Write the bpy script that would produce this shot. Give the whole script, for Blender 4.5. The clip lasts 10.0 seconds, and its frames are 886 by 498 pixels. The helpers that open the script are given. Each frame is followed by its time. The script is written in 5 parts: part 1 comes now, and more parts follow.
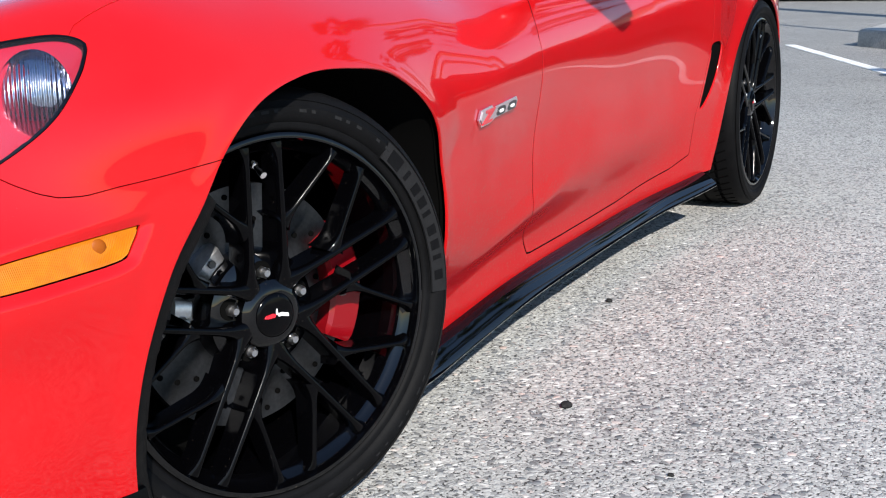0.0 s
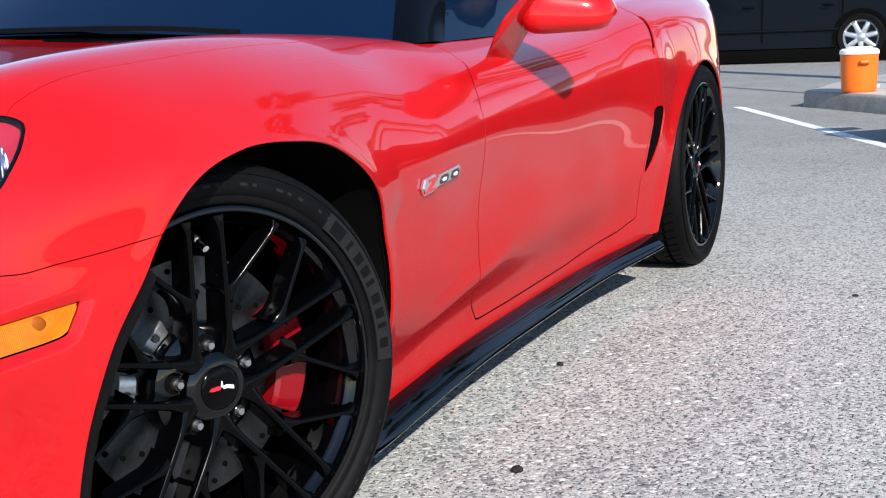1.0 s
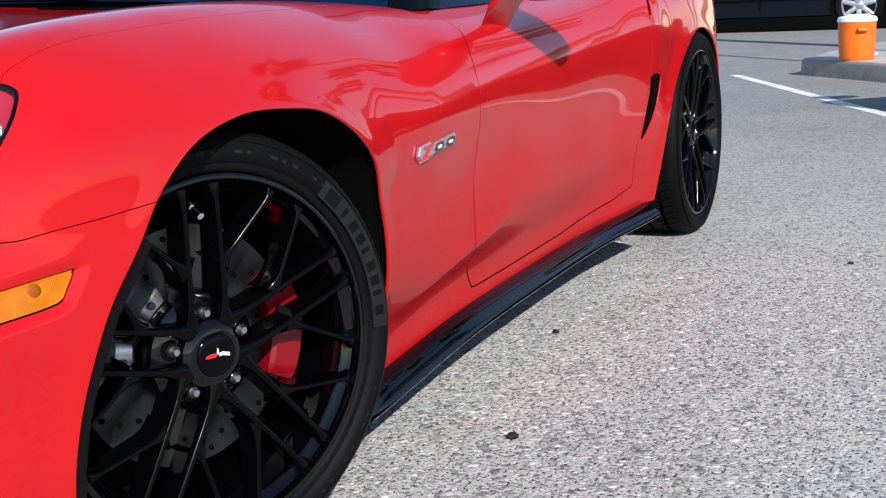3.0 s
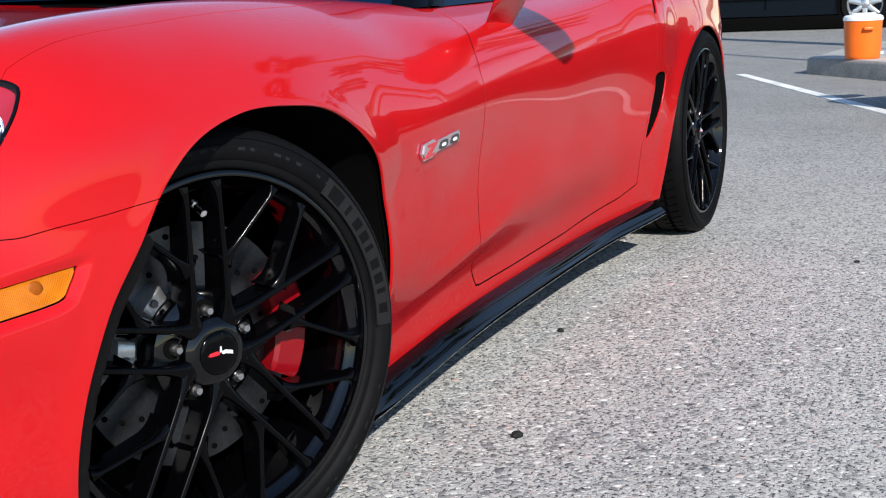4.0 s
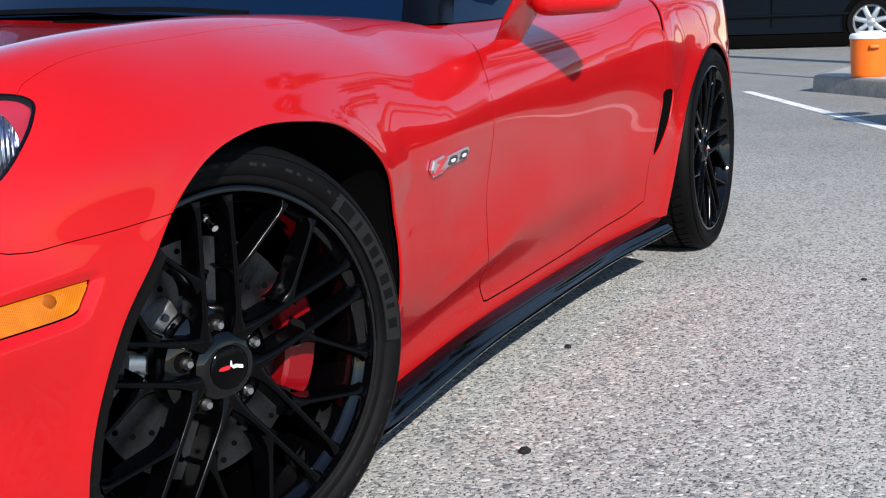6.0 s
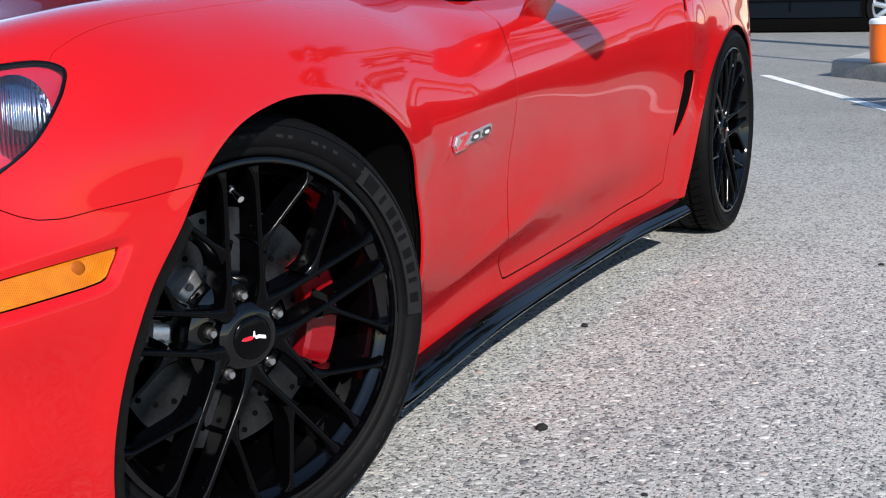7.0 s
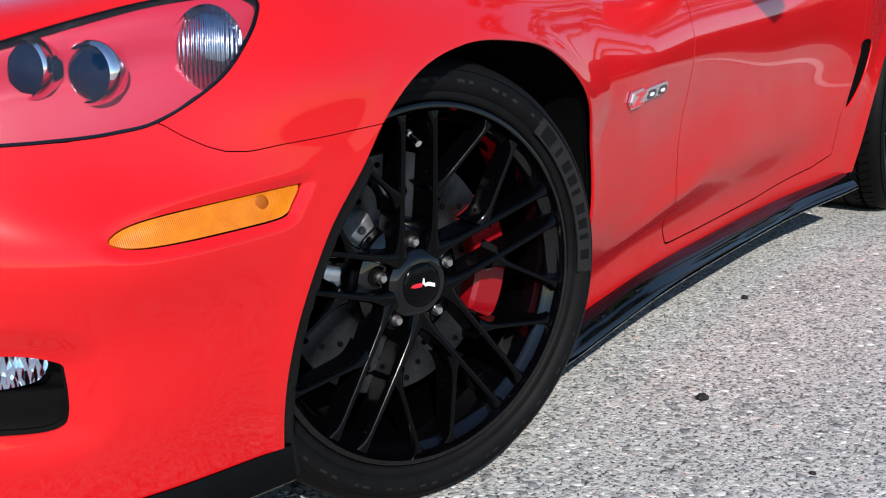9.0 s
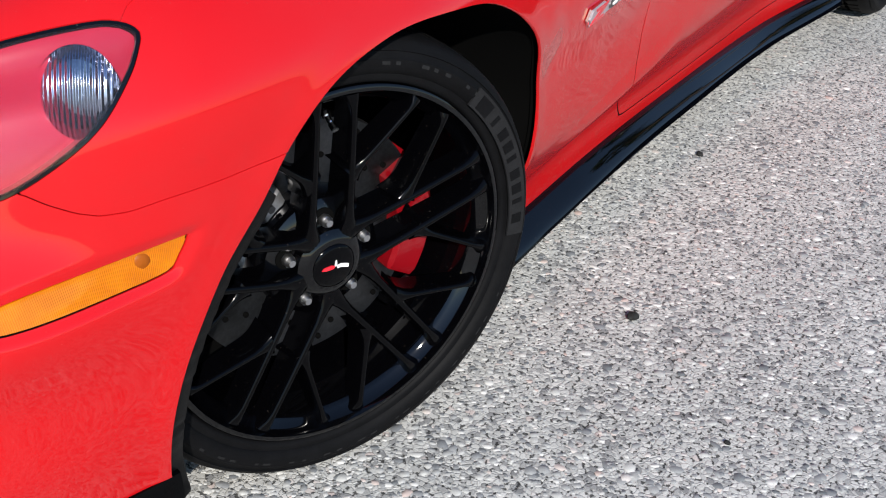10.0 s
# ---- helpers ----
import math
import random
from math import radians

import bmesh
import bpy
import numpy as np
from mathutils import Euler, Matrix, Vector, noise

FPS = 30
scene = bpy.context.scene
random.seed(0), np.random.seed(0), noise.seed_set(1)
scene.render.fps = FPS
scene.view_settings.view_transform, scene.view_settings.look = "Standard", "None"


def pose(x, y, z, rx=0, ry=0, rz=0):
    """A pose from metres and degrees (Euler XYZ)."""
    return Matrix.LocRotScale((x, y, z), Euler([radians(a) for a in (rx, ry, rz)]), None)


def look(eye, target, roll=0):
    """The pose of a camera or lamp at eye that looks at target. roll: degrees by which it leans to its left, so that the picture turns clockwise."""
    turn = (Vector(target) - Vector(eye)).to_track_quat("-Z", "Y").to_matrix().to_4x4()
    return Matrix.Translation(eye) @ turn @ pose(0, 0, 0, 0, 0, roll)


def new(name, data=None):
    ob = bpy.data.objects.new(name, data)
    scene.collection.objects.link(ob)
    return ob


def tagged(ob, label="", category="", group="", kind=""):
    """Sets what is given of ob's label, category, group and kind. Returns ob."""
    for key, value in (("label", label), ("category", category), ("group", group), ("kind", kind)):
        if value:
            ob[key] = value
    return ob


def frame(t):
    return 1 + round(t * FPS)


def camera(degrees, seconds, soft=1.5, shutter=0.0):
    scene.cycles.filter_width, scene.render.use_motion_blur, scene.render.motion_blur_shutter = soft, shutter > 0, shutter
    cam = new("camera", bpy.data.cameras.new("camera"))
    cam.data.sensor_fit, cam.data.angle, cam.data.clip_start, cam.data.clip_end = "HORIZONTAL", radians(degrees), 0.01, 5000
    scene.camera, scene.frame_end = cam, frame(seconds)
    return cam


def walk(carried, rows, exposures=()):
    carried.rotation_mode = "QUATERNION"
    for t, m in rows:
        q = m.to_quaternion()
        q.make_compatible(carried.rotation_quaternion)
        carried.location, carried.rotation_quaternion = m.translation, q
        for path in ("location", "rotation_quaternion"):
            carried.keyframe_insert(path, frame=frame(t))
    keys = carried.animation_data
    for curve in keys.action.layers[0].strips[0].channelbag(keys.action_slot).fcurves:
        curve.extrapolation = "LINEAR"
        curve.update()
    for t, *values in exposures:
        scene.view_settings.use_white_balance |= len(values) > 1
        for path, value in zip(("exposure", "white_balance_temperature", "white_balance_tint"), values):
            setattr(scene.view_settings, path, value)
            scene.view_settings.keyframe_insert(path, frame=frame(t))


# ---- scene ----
cam = camera(39.17, 10.0, soft=1.15)
PATH = [
    (0, (-1.410, -1.861, 0.802), (0.333, -0.987, 0.356), -1.31),
    (0.2, (-1.402, -1.854, 0.817), (0.355, -0.994, 0.399), -0.93),
    (0.5, (-1.411, -1.876, 0.806), (0.350, -0.996, 0.452), -2.62),
    (1, (-1.417, -1.894, 0.806), (0.373, -1.071, 0.464), -2.39),
    (1.5, (-1.422, -1.901, 0.804), (0.366, -1.089, 0.430), -2.73),
    (2, (-1.423, -1.903, 0.801), (0.364, -1.087, 0.426), -2.60),
    (2.5, (-1.422, -1.899, 0.804), (0.363, -1.085, 0.417), -2.46),
    (4, (-1.411, -1.897, 0.798), (0.368, -1.072, 0.408), -2.56),
    (4.5, (-1.418, -1.893, 0.799), (0.362, -1.063, 0.418), -2.13),
    (5, (-1.418, -1.888, 0.800), (0.361, -1.057, 0.423), -2.11),
    (6.5, (-1.426, -1.895, 0.800), (0.355, -1.061, 0.438), -2.35),
    (7, (-1.434, -1.880, 0.796), (0.333, -1.032, 0.398), -1.33),
    (7.1, (-1.434, -1.870, 0.804), (0.327, -1.013, 0.397), -0.89),
    (7.2, (-1.447, -1.874, 0.816), (0.295, -0.984, 0.400), -0.80),
    (7.3, (-1.456, -1.871, 0.808), (0.254, -0.920, 0.396), -1.03),
    (7.4, (-1.471, -1.873, 0.802), (0.197, -0.849, 0.389), -0.95),
    (7.5, (-1.471, -1.869, 0.793), (0.176, -0.815, 0.371), -0.90),
    (8, (-1.462, -1.856, 0.786), (0.157, -0.777, 0.322), -1.30),
    (8.5, (-1.461, -1.857, 0.784), (0.163, -0.791, 0.307), -1.50),
    (9, (-1.432, -1.810, 0.768), (0.224, -0.782, 0.319), 0.46),
    (9.2, (-1.396, -1.749, 0.796), (0.263, -0.780, 0.240), 2.43),
    (9.5, (-1.337, -1.676, 0.947), (0.290, -0.774, 0.213), 6.25),
    (9.7, (-1.293, -1.645, 1.061), (0.288, -0.807, 0.170), 6.27),
    (9.8, (-1.259, -1.658, 1.122), (0.299, -0.828, 0.181), 6.04),
    (10, (-1.150, -1.700, 1.172), (0.358, -0.845, 0.174), 5.27),
]
walk(cam, [(t, look(e, g, r)) for t, e, g, r in PATH], [(0.0, 0.84), (1.1, 0.84), (1.7, 0.64), (10.0, 0.62)])

# ---- light ----
SUN_TO = Vector((-1.28, -1.02, 1.0)).normalized()
world = bpy.data.worlds.new("sky")
scene.world = world
world.use_nodes = True
wn = world.node_tree.nodes
sky = wn.new("ShaderNodeTexSky")
sky.sky_type = "NISHITA"
sky.sun_disc = False
sky.sun_elevation = math.asin(SUN_TO.z)
sky.sun_rotation = math.atan2(SUN_TO.x, SUN_TO.y)
sky.air_density, sky.dust_density, sky.ozone_density = 1.0, 0.15, 3.0
wn["Background"].inputs["Strength"].default_value = 0.125
world.node_tree.links.new(sky.outputs[0], wn["Background"].inputs["Color"])
sun = new("sun", bpy.data.lights.new("sun", "SUN"))
sun.data.energy, sun.data.angle, sun.data.color = 4.7, radians(0.55), (1.0, 0.95, 0.88)
sun.matrix_world = look(SUN_TO * 30, (0, 0, 0))

# ---- materials ----
def mat(name, base=(0.5, 0.5, 0.5), rough=0.5, metal=0.0, coat=0.0, coat_rough=0.03, spec=0.5, ior=1.5):
    m = bpy.data.materials.new(name)
    m.use_nodes = True
    p = m.node_tree.nodes["Principled BSDF"]
    p.inputs["Base Color"].default_value = (*base, 1)
    p.inputs["Roughness"].default_value = rough
    p.inputs["Metallic"].default_value = metal
    p.inputs["Coat Weight"].default_value = coat
    p.inputs["Coat Roughness"].default_value = coat_rough
    p.inputs["Specular IOR Level"].default_value = spec
    p.inputs["IOR"].default_value = ior
    return m


def nodes_of(m):
    return m.node_tree.nodes, m.node_tree.links, m.node_tree.nodes["Principled BSDF"]


def ramp(n, stops):
    r = n.new("ShaderNodeValToRGB")
    e = r.color_ramp.elements
    while len(e) < len(stops):
        e.new(0.5)
    for el, (pos, col) in zip(e, stops):
        el.position = pos
        el.color = (*col, 1) if len(col) == 3 else col
    return r


def coords(n, l, scale=1.0):
    tc = n.new("ShaderNodeTexCoord")
    mp = n.new("ShaderNodeMapping")
    mp.inputs["Scale"].default_value = (scale, scale, scale)
    l.new(tc.outputs["Object"], mp.inputs[0])
    return mp


def noise_tex(n, l, vec, scale, detail=4, rough=0.55):
    t = n.new("ShaderNodeTexNoise")
    t.inputs["Scale"].default_value = scale
    t.inputs["Detail"].default_value = detail
    t.inputs["Roughness"].default_value = rough
    l.new(vec.outputs[0], t.inputs["Vector"])
    return t


def bump(n, l, p, height, strength, distance):
    b = n.new("ShaderNodeBump")
    b.inputs["Strength"].default_value = strength
    b.inputs["Distance"].default_value = distance
    l.new(height, b.inputs["Height"])
    l.new(b.outputs[0], p.inputs["Normal"])
    return b


def mixed(n, l, fac, a, b, mode="MIX"):
    m = n.new("ShaderNodeMix")
    m.data_type, m.blend_type = "RGBA", mode
    for i, v in (("Factor", fac), ("A", a), ("B", b)):
        s = [k for k in m.inputs if k.name == i and (k.type == "RGBA" if i != "Factor" else k.type == "VALUE")][0]
        if hasattr(v, "links"):
            l.new(v, s)
        else:
            s.default_value = v if i == "Factor" else (*v, 1)
    return [o for o in m.outputs if o.type == "RGBA"][0]


def paint(name, base, dust=0.015, coat_ior=1.40, under=0.03, gloss=0.026, film_top=0.0):
    """Car paint: dull pigment under a sharp clear coat, with specks of dust."""
    m = mat(name, base, 0.24, 0.0, 1.0, 0.008, spec=under)
    m.node_tree.nodes["Principled BSDF"].inputs["Coat IOR"].default_value = coat_ior
    n, l, p = nodes_of(m)
    c = coords(n, l)
    film = noise_tex(n, l, c, 7, 6, 0.65)
    speck = noise_tex(n, l, c, 260, 2, 0.5)
    r = ramp(n, [(0.35, base), (0.8, tuple(b * (1 - dust) + 0.22 * dust for b in base))])
    l.new(film.outputs[0], r.inputs[0])
    sp = ramp(n, [(0.72, (0, 0, 0)), (0.80, (0.10, 0.10, 0.10))])
    l.new(speck.outputs[0], sp.inputs[0])
    l.new(mixed(n, l, sp.outputs[0], r.outputs[0], (0.32, 0.26, 0.22)), p.inputs["Base Color"])
    rr = ramp(n, [(0.60, (gloss,) * 3), (0.85, (gloss + .05,) * 3)])
    l.new(speck.outputs[0], rr.inputs[0])
    l.new(rr.outputs[0], p.inputs["Coat Roughness"])
    if film_top:
        road_film(n, l, p, c, film_top)
    return m


def road_film(n, l, p, c, top):
    """Dried road spray low on the body: patchy, dulls the coat and leaves small pale and brown spots."""
    sep = n.new("ShaderNodeSeparateXYZ")
    l.new(c.outputs[0], sep.inputs[0])
    patch = noise_tex(n, l, c, 5, 5, 0.65)
    edge = n.new("ShaderNodeMath")
    edge.operation = "MULTIPLY_ADD"
    edge.inputs[1].default_value = -0.22
    l.new(patch.outputs[0], edge.inputs[0])
    l.new(sep.outputs[2], edge.inputs[2])
    rng = n.new("ShaderNodeMapRange")
    rng.interpolation_type = "SMOOTHSTEP"
    for k, v_ in (("From Min", top - 0.30), ("From Max", top), ("To Min", 1.0), ("To Max", 0.0)):
        rng.inputs[k].default_value = v_
    l.new(edge.outputs[0], rng.inputs["Value"])
    behind = n.new("ShaderNodeMapRange")
    behind.interpolation_type = "SMOOTHSTEP"
    behind.inputs["From Min"].default_value, behind.inputs["From Max"].default_value = 0.10, 0.45
    l.new(sep.outputs[0], behind.inputs["Value"])
    area = n.new("ShaderNodeMath")
    area.operation = "MULTIPLY"
    l.new(rng.outputs[0], area.inputs[0])
    l.new(behind.outputs[0], area.inputs[1])
    dull = n.new("ShaderNodeMapRange")
    dull.inputs["To Min"].default_value, dull.inputs["To Max"].default_value = 1.0, 0.26
    l.new(area.outputs[0], dull.inputs["Value"])
    l.new(dull.outputs[0], p.inputs["Coat Weight"])
    spots = noise_tex(n, l, c, 170, 4, 0.7)
    sr = ramp(n, [(0.54, (0, 0, 0)), (0.68, (0.34,) * 3)])
    l.new(spots.outputs[0], sr.inputs[0])
    fac = n.new("ShaderNodeMath")
    fac.operation = "MULTIPLY"
    l.new(sr.outputs[0], fac.inputs[0])
    l.new(area.outputs[0], fac.inputs[1])
    old = p.inputs["Base Color"].links[0].from_socket
    l.new(mixed(n, l, fac.outputs[0], old, (0.16, 0.085, 0.06)), p.inputs["Base Color"])


def grainy(name, base, rough, scale, amount=0.35, spec=0.3, metal=0.0, depth=0.0005):
    """A matt surface with fine mottling and relief."""
    m = mat(name, base, rough, metal, spec=spec)
    n, l, p = nodes_of(m)
    c = coords(n, l)
    t = noise_tex(n, l, c, scale, 5, 0.6)
    big = noise_tex(n, l, c, scale * 0.06, 3, 0.6)
    mx = n.new("ShaderNodeMath")
    mx.operation = "ADD"
    l.new(t.outputs[0], mx.inputs[0])
    l.new(big.outputs[0], mx.inputs[1])
    r = ramp(n, [(0.35, tuple(b * (1 - amount) for b in base)), (0.65, tuple(b * (1 + amount) for b in base))])
    h = n.new("ShaderNodeMath")
    h.operation = "MULTIPLY"
    h.inputs[1].default_value = 0.5
    l.new(mx.outputs[0], h.inputs[0])
    l.new(h.outputs[0], r.inputs[0])
    l.new(r.outputs[0], p.inputs["Base Color"])
    bump(n, l, p, t.outputs[0], 0.4, depth)
    return m


RED = paint("red_clearcoat_paint", (0.41, 0.004, 0.006), film_top=0.50)
BLACK_PAINT = paint("gloss_black_paint", (0.0006, 0.0006, 0.0009), 0.001, 1.22, 0.0, 0.12)
GLOSS_TRIM = paint("gloss_black_trim", (0.0006, 0.0006, 0.0009), 0.001, 1.46, 0.0, 0.03)
BLACK_PLASTIC = grainy("black_plastic", (0.0016, 0.0016, 0.0018), 0.4, 600, 0.3, 0.10)
DARK = mat("dark_liner", (0.0025, 0.0025, 0.0025), 0.95, spec=0.02)
RUBBER = grainy("tyre_rubber", (0.0028, 0.0028, 0.0032), 0.62, 350, 0.4, 0.08)
CHROME = mat("chrome", (0.8, 0.8, 0.82), 0.08, 1.0)
STEEL = grainy("machined_steel", (0.46, 0.46, 0.47), 0.32, 300, 0.12, 0.5, 1.0, 0.0002)
# Blue of the reflected sky is mixed into the glass's dark tint.
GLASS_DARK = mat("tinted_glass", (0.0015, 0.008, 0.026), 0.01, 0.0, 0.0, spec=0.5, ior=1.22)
SATIN_BLACK = grainy("satin_black_plastic", (0.0008, 0.0008, 0.001), 0.25, 500, 0.3, 0.10)
AMBER = mat("amber_lens", (0.45, 0.105, 0.001), 0.3, 0.0, 0.5, 0.01, spec=0.1)
AMBER_DEEP = mat("amber_bulb", (0.24, 0.055, 0.001), 0.5, spec=0.2)
CALIPER = mat("caliper_red", (0.17, 0.002, 0.005), 0.4, 0.0, 0.5, spec=0.1)


# ---- ground ----
def asphalt():
    m = mat("worn_chip_asphalt", (0.3, 0.3, 0.3), 0.85, spec=0.3)
    n, l, p = nodes_of(m)
    c = coords(n, l)
    warp = noise_tex(n, l, c, 60, 2)
    add = n.new("ShaderNodeVectorMath")
    add.operation = "MULTIPLY_ADD"
    l.new(warp.outputs["Color"], add.inputs[0])
    add.inputs[1].default_value = (0.012, 0.012, 0.0)
    l.new(c.outputs[0], add.inputs[2])
    v = n.new("ShaderNodeTexVoronoi")
    v.inputs["Scale"].default_value = 95
    l.new(add.outputs[0], v.inputs["Vector"])
    vd = n.new("ShaderNodeTexVoronoi")
    vd.feature = "DISTANCE_TO_EDGE"
    vd.inputs["Scale"].default_value = 95
    l.new(add.outputs[0], vd.inputs["Vector"])
    sep = n.new("ShaderNodeSeparateColor")
    l.new(v.outputs["Color"], sep.inputs[0])
    chip = ramp(n, [(0.0, (0.20, 0.20, 0.20)), (0.14, (0.33, 0.33, 0.32)), (0.30, (0.47, 0.467, 0.445)), (0.80, (0.53, 0.525, 0.50)), (0.96, (0.60, 0.59, 0.56)), (1.0, (0.50, 0.42, 0.39))])
    l.new(sep.outputs[0], chip.inputs[0])
    fine = noise_tex(n, l, c, 700, 3, 0.6)
    pits = noise_tex(n, l, c, 125, 2, 0.5)
    big = noise_tex(n, l, c, 1.3, 5, 0.6)
    gap = ramp(n, [(0.0, (0.86,) * 3), (0.12, (1,) * 3)])
    l.new(vd.outputs["Distance"], gap.inputs[0])
    # Pits turned near black in the colour, for the shade inside them.
    pit = ramp(n, [(0.375, (0.02,) * 3), (0.41, (1,) * 3)])
    l.new(pits.outputs[0], pit.inputs[0])
    col = mixed(n, l, 1.0, chip.outputs[0], gap.outputs[0], "MULTIPLY")
    col = mixed(n, l, 0.85, col, pit.outputs[0], "MULTIPLY")
    fr = ramp(n, [(0.25, (0.68,) * 3), (0.75, (1.25,) * 3)])
    l.new(fine.outputs[0], fr.inputs[0])
    col = mixed(n, l, 1.0, col, fr.outputs[0], "MULTIPLY")
    br = ramp(n, [(0.3, (0.85,) * 3), (0.7, (1.08,) * 3)])
    l.new(big.outputs[0], br.inputs[0])
    col = mixed(n, l, 1.0, col, br.outputs[0], "MULTIPLY")
    # Far ground's dimmer look is put into the base colour along x.
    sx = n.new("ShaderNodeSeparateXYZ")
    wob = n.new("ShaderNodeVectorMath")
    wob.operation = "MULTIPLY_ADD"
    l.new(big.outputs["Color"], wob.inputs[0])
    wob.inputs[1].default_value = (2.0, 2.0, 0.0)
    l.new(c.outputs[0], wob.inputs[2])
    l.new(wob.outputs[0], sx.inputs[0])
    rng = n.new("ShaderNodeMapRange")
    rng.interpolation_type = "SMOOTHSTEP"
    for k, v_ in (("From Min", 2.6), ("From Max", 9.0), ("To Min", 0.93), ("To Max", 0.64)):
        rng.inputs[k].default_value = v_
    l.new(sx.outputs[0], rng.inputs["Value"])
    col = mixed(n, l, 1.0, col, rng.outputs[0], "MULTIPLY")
    l.new(col, p.inputs["Base Color"])
    h = n.new("ShaderNodeMath")
    h.operation = "MULTIPLY"
    l.new(gap.outputs[0], h.inputs[0])
    l.new(pit.outputs[0], h.inputs[1])
    bump(n, l, p, h.outputs[0], 1.0, 0.006)
    return m


def mesh_of(name, verts, faces, smooth=False):
    me = bpy.data.meshes.new(name)
    me.from_pydata([tuple(map(float, v)) for v in verts], [], [tuple(map(int, f)) for f in faces])
    if smooth:
        me.polygons.foreach_set("use_smooth", [True] * len(me.polygons))
    me.update()
    return me


def part(name, data, material, parent=None, label=""):
    """Links a bmesh or mesh as one object under a thing."""
    if isinstance(data, bmesh.types.BMesh):
        me = bpy.data.meshes.new(name)
        data.to_mesh(me)
        data.free()
    else:
        me = data
    if not me.materials:
        me.materials.append(material)
    ob = new(name, me)
    ob.parent = parent
    if label:
        tagged(ob, label)
    return ob


def thing(name, label, category, at=None, group="", kind=""):
    ob = new(name)
    if at is not None:
        ob.matrix_world = at
    return tagged(ob, label, category, group, kind)


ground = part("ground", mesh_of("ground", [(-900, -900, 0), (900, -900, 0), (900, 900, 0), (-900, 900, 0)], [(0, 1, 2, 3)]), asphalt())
tagged(ground, "worn grey chip asphalt of a parking lot", "asphalt", kind="structure")

# ---- sports car: body surface ----
# Stations run from the nose's centre round the corner, along the side and round the tail; each row is a belt on the body.
# (x, then half-width and height of: lower edge, rocker, fold, cove, crease, shoulder, crest, hood flank, centre line)
ROWS = 9
NOSE = [(-.86, 0, .17), (-.885, 0, .25), (-.9, 0, .36), (-.905, 0, .46), (-.9, 0, .54), (-.875, 0, .6), (-.82, 0, .645), (-.78, 0, .66), (-.74, 0, .67)]
NOSE_FLANK = [(-.82, .42, .17), (-.84, .42, .25), (-.85, .42, .36), (-.855, .42, .46), (-.85, .42, .54), (-.825, .42, .6), (-.78, .42, .645), (-.7, .25, .675), (-.62, 0, .7)]
NOSE_CORNER = [(-.68, .674, .145), (-.7, .674, .24), (-.72, .669, .36), (-.73, .659, .46), (-.72, .659, .54), (-.68, .649, .62), (-.62, .634, .685), (-.54, .42, .715), (-.45, 0, .74)]
LAMP = [(-.52, .812, .168), (-.535, .826, .25), (-.545, .83, .36), (-.55, .845, .46), (-.545, .796, .555), (-.507, .779, .65), (-.455, .744, .722), (-.38, .5, .745), (-.28, 0, .77)]
BUMPER_END = [(-.35, .887, .188), (-.35, .899, .26), (-.35, .907, .36), (-.35, .912, .46), (-.345, .902, .55), (-.32, .894, .66), (-.29, .808, .765), (-.2, .56, .765), (-.1, 0, .79)]
FRONT_AXLE = [(.03, .915, .19), (.03, .935, .27), (.03, .95, .37), (.03, .955, .48), (.03, .968, .6), (.03, .937, .7), (.03, .8, .8), (.06, .58, .785), (.1, 0, .81)]
ARCH_END = [(.44, .85, .118), (.44, .868, .2), (.44, .925, .315), (.44, .945, .47), (.44, .957, .59), (.43, .915, .71), (.42, .79, .805), (.4, .58, .795), (.36, 0, .82)]
BADGE_PANEL = [(.66, .842, .127), (.66, .852, .2), (.66, .902, .295), (.66, .922, .45), (.66, .94, .6), (.66, .903, .7), (.65, .79, .795), (.6, .6, .8), (.5, 0, .825)]
DOOR_FRONT = [(.88, .841, .142), (.88, .85, .214), (.88, .897, .305), (.88, .912, .47), (.88, .926, .622), (.88, .893, .715), (.86, .8, .785), (.8, .66, .8), (.7, 0, .85)]
DOOR_MIDDLE = [(1.35, .84, .152), (1.35, .852, .225), (1.35, .895, .335), (1.35, .909, .49), (1.35, .916, .65), (1.35, .888, .73), (1.35, .81, .79), (1.35, .66, .82), (1.35, 0, .87)]
DOOR_REAR = [(1.85, .85, .158), (1.85, .865, .235), (1.85, .9, .35), (1.85, .915, .5), (1.85, .928, .68), (1.85, .9, .76), (1.85, .82, .815), (1.85, .64, .85), (1.85, 0, .9)]
QUARTER = [(2.28, .9, .172), (2.28, .918, .25), (2.28, .938, .37), (2.28, .95, .51), (2.28, .955, .69), (2.28, .93, .8), (2.28, .83, .865), (2.28, .62, .89), (2.28, 0, .93)]
REAR_AXLE = [(2.72, .93, .2), (2.72, .945, .28), (2.72, .955, .4), (2.72, .962, .54), (2.72, .962, .68), (2.72, .945, .81), (2.72, .84, .895), (2.72, .6, .915), (2.72, 0, .95)]
TAIL_SIDE = [(3.14, .9, .22), (3.14, .915, .3), (3.14, .925, .42), (3.14, .93, .56), (3.14, .925, .7), (3.14, .905, .83), (3.12, .82, .915), (3.1, .58, .935), (3.06, 0, .96)]
TAIL_CORNER = [(3.42, .72, .24), (3.44, .74, .32), (3.45, .76, .44), (3.46, .78, .58), (3.46, .79, .72), (3.46, .79, .85), (3.42, .74, .935), (3.38, .5, .95), (3.34, 0, .965)]
TAIL_FLANK = [(3.5, .4, .24), (3.53, .42, .32), (3.54, .44, .44), (3.55, .46, .58), (3.56, .46, .72), (3.57, .46, .85), (3.53, .42, .945), (3.49, .25, .955), (3.46, 0, .965)]
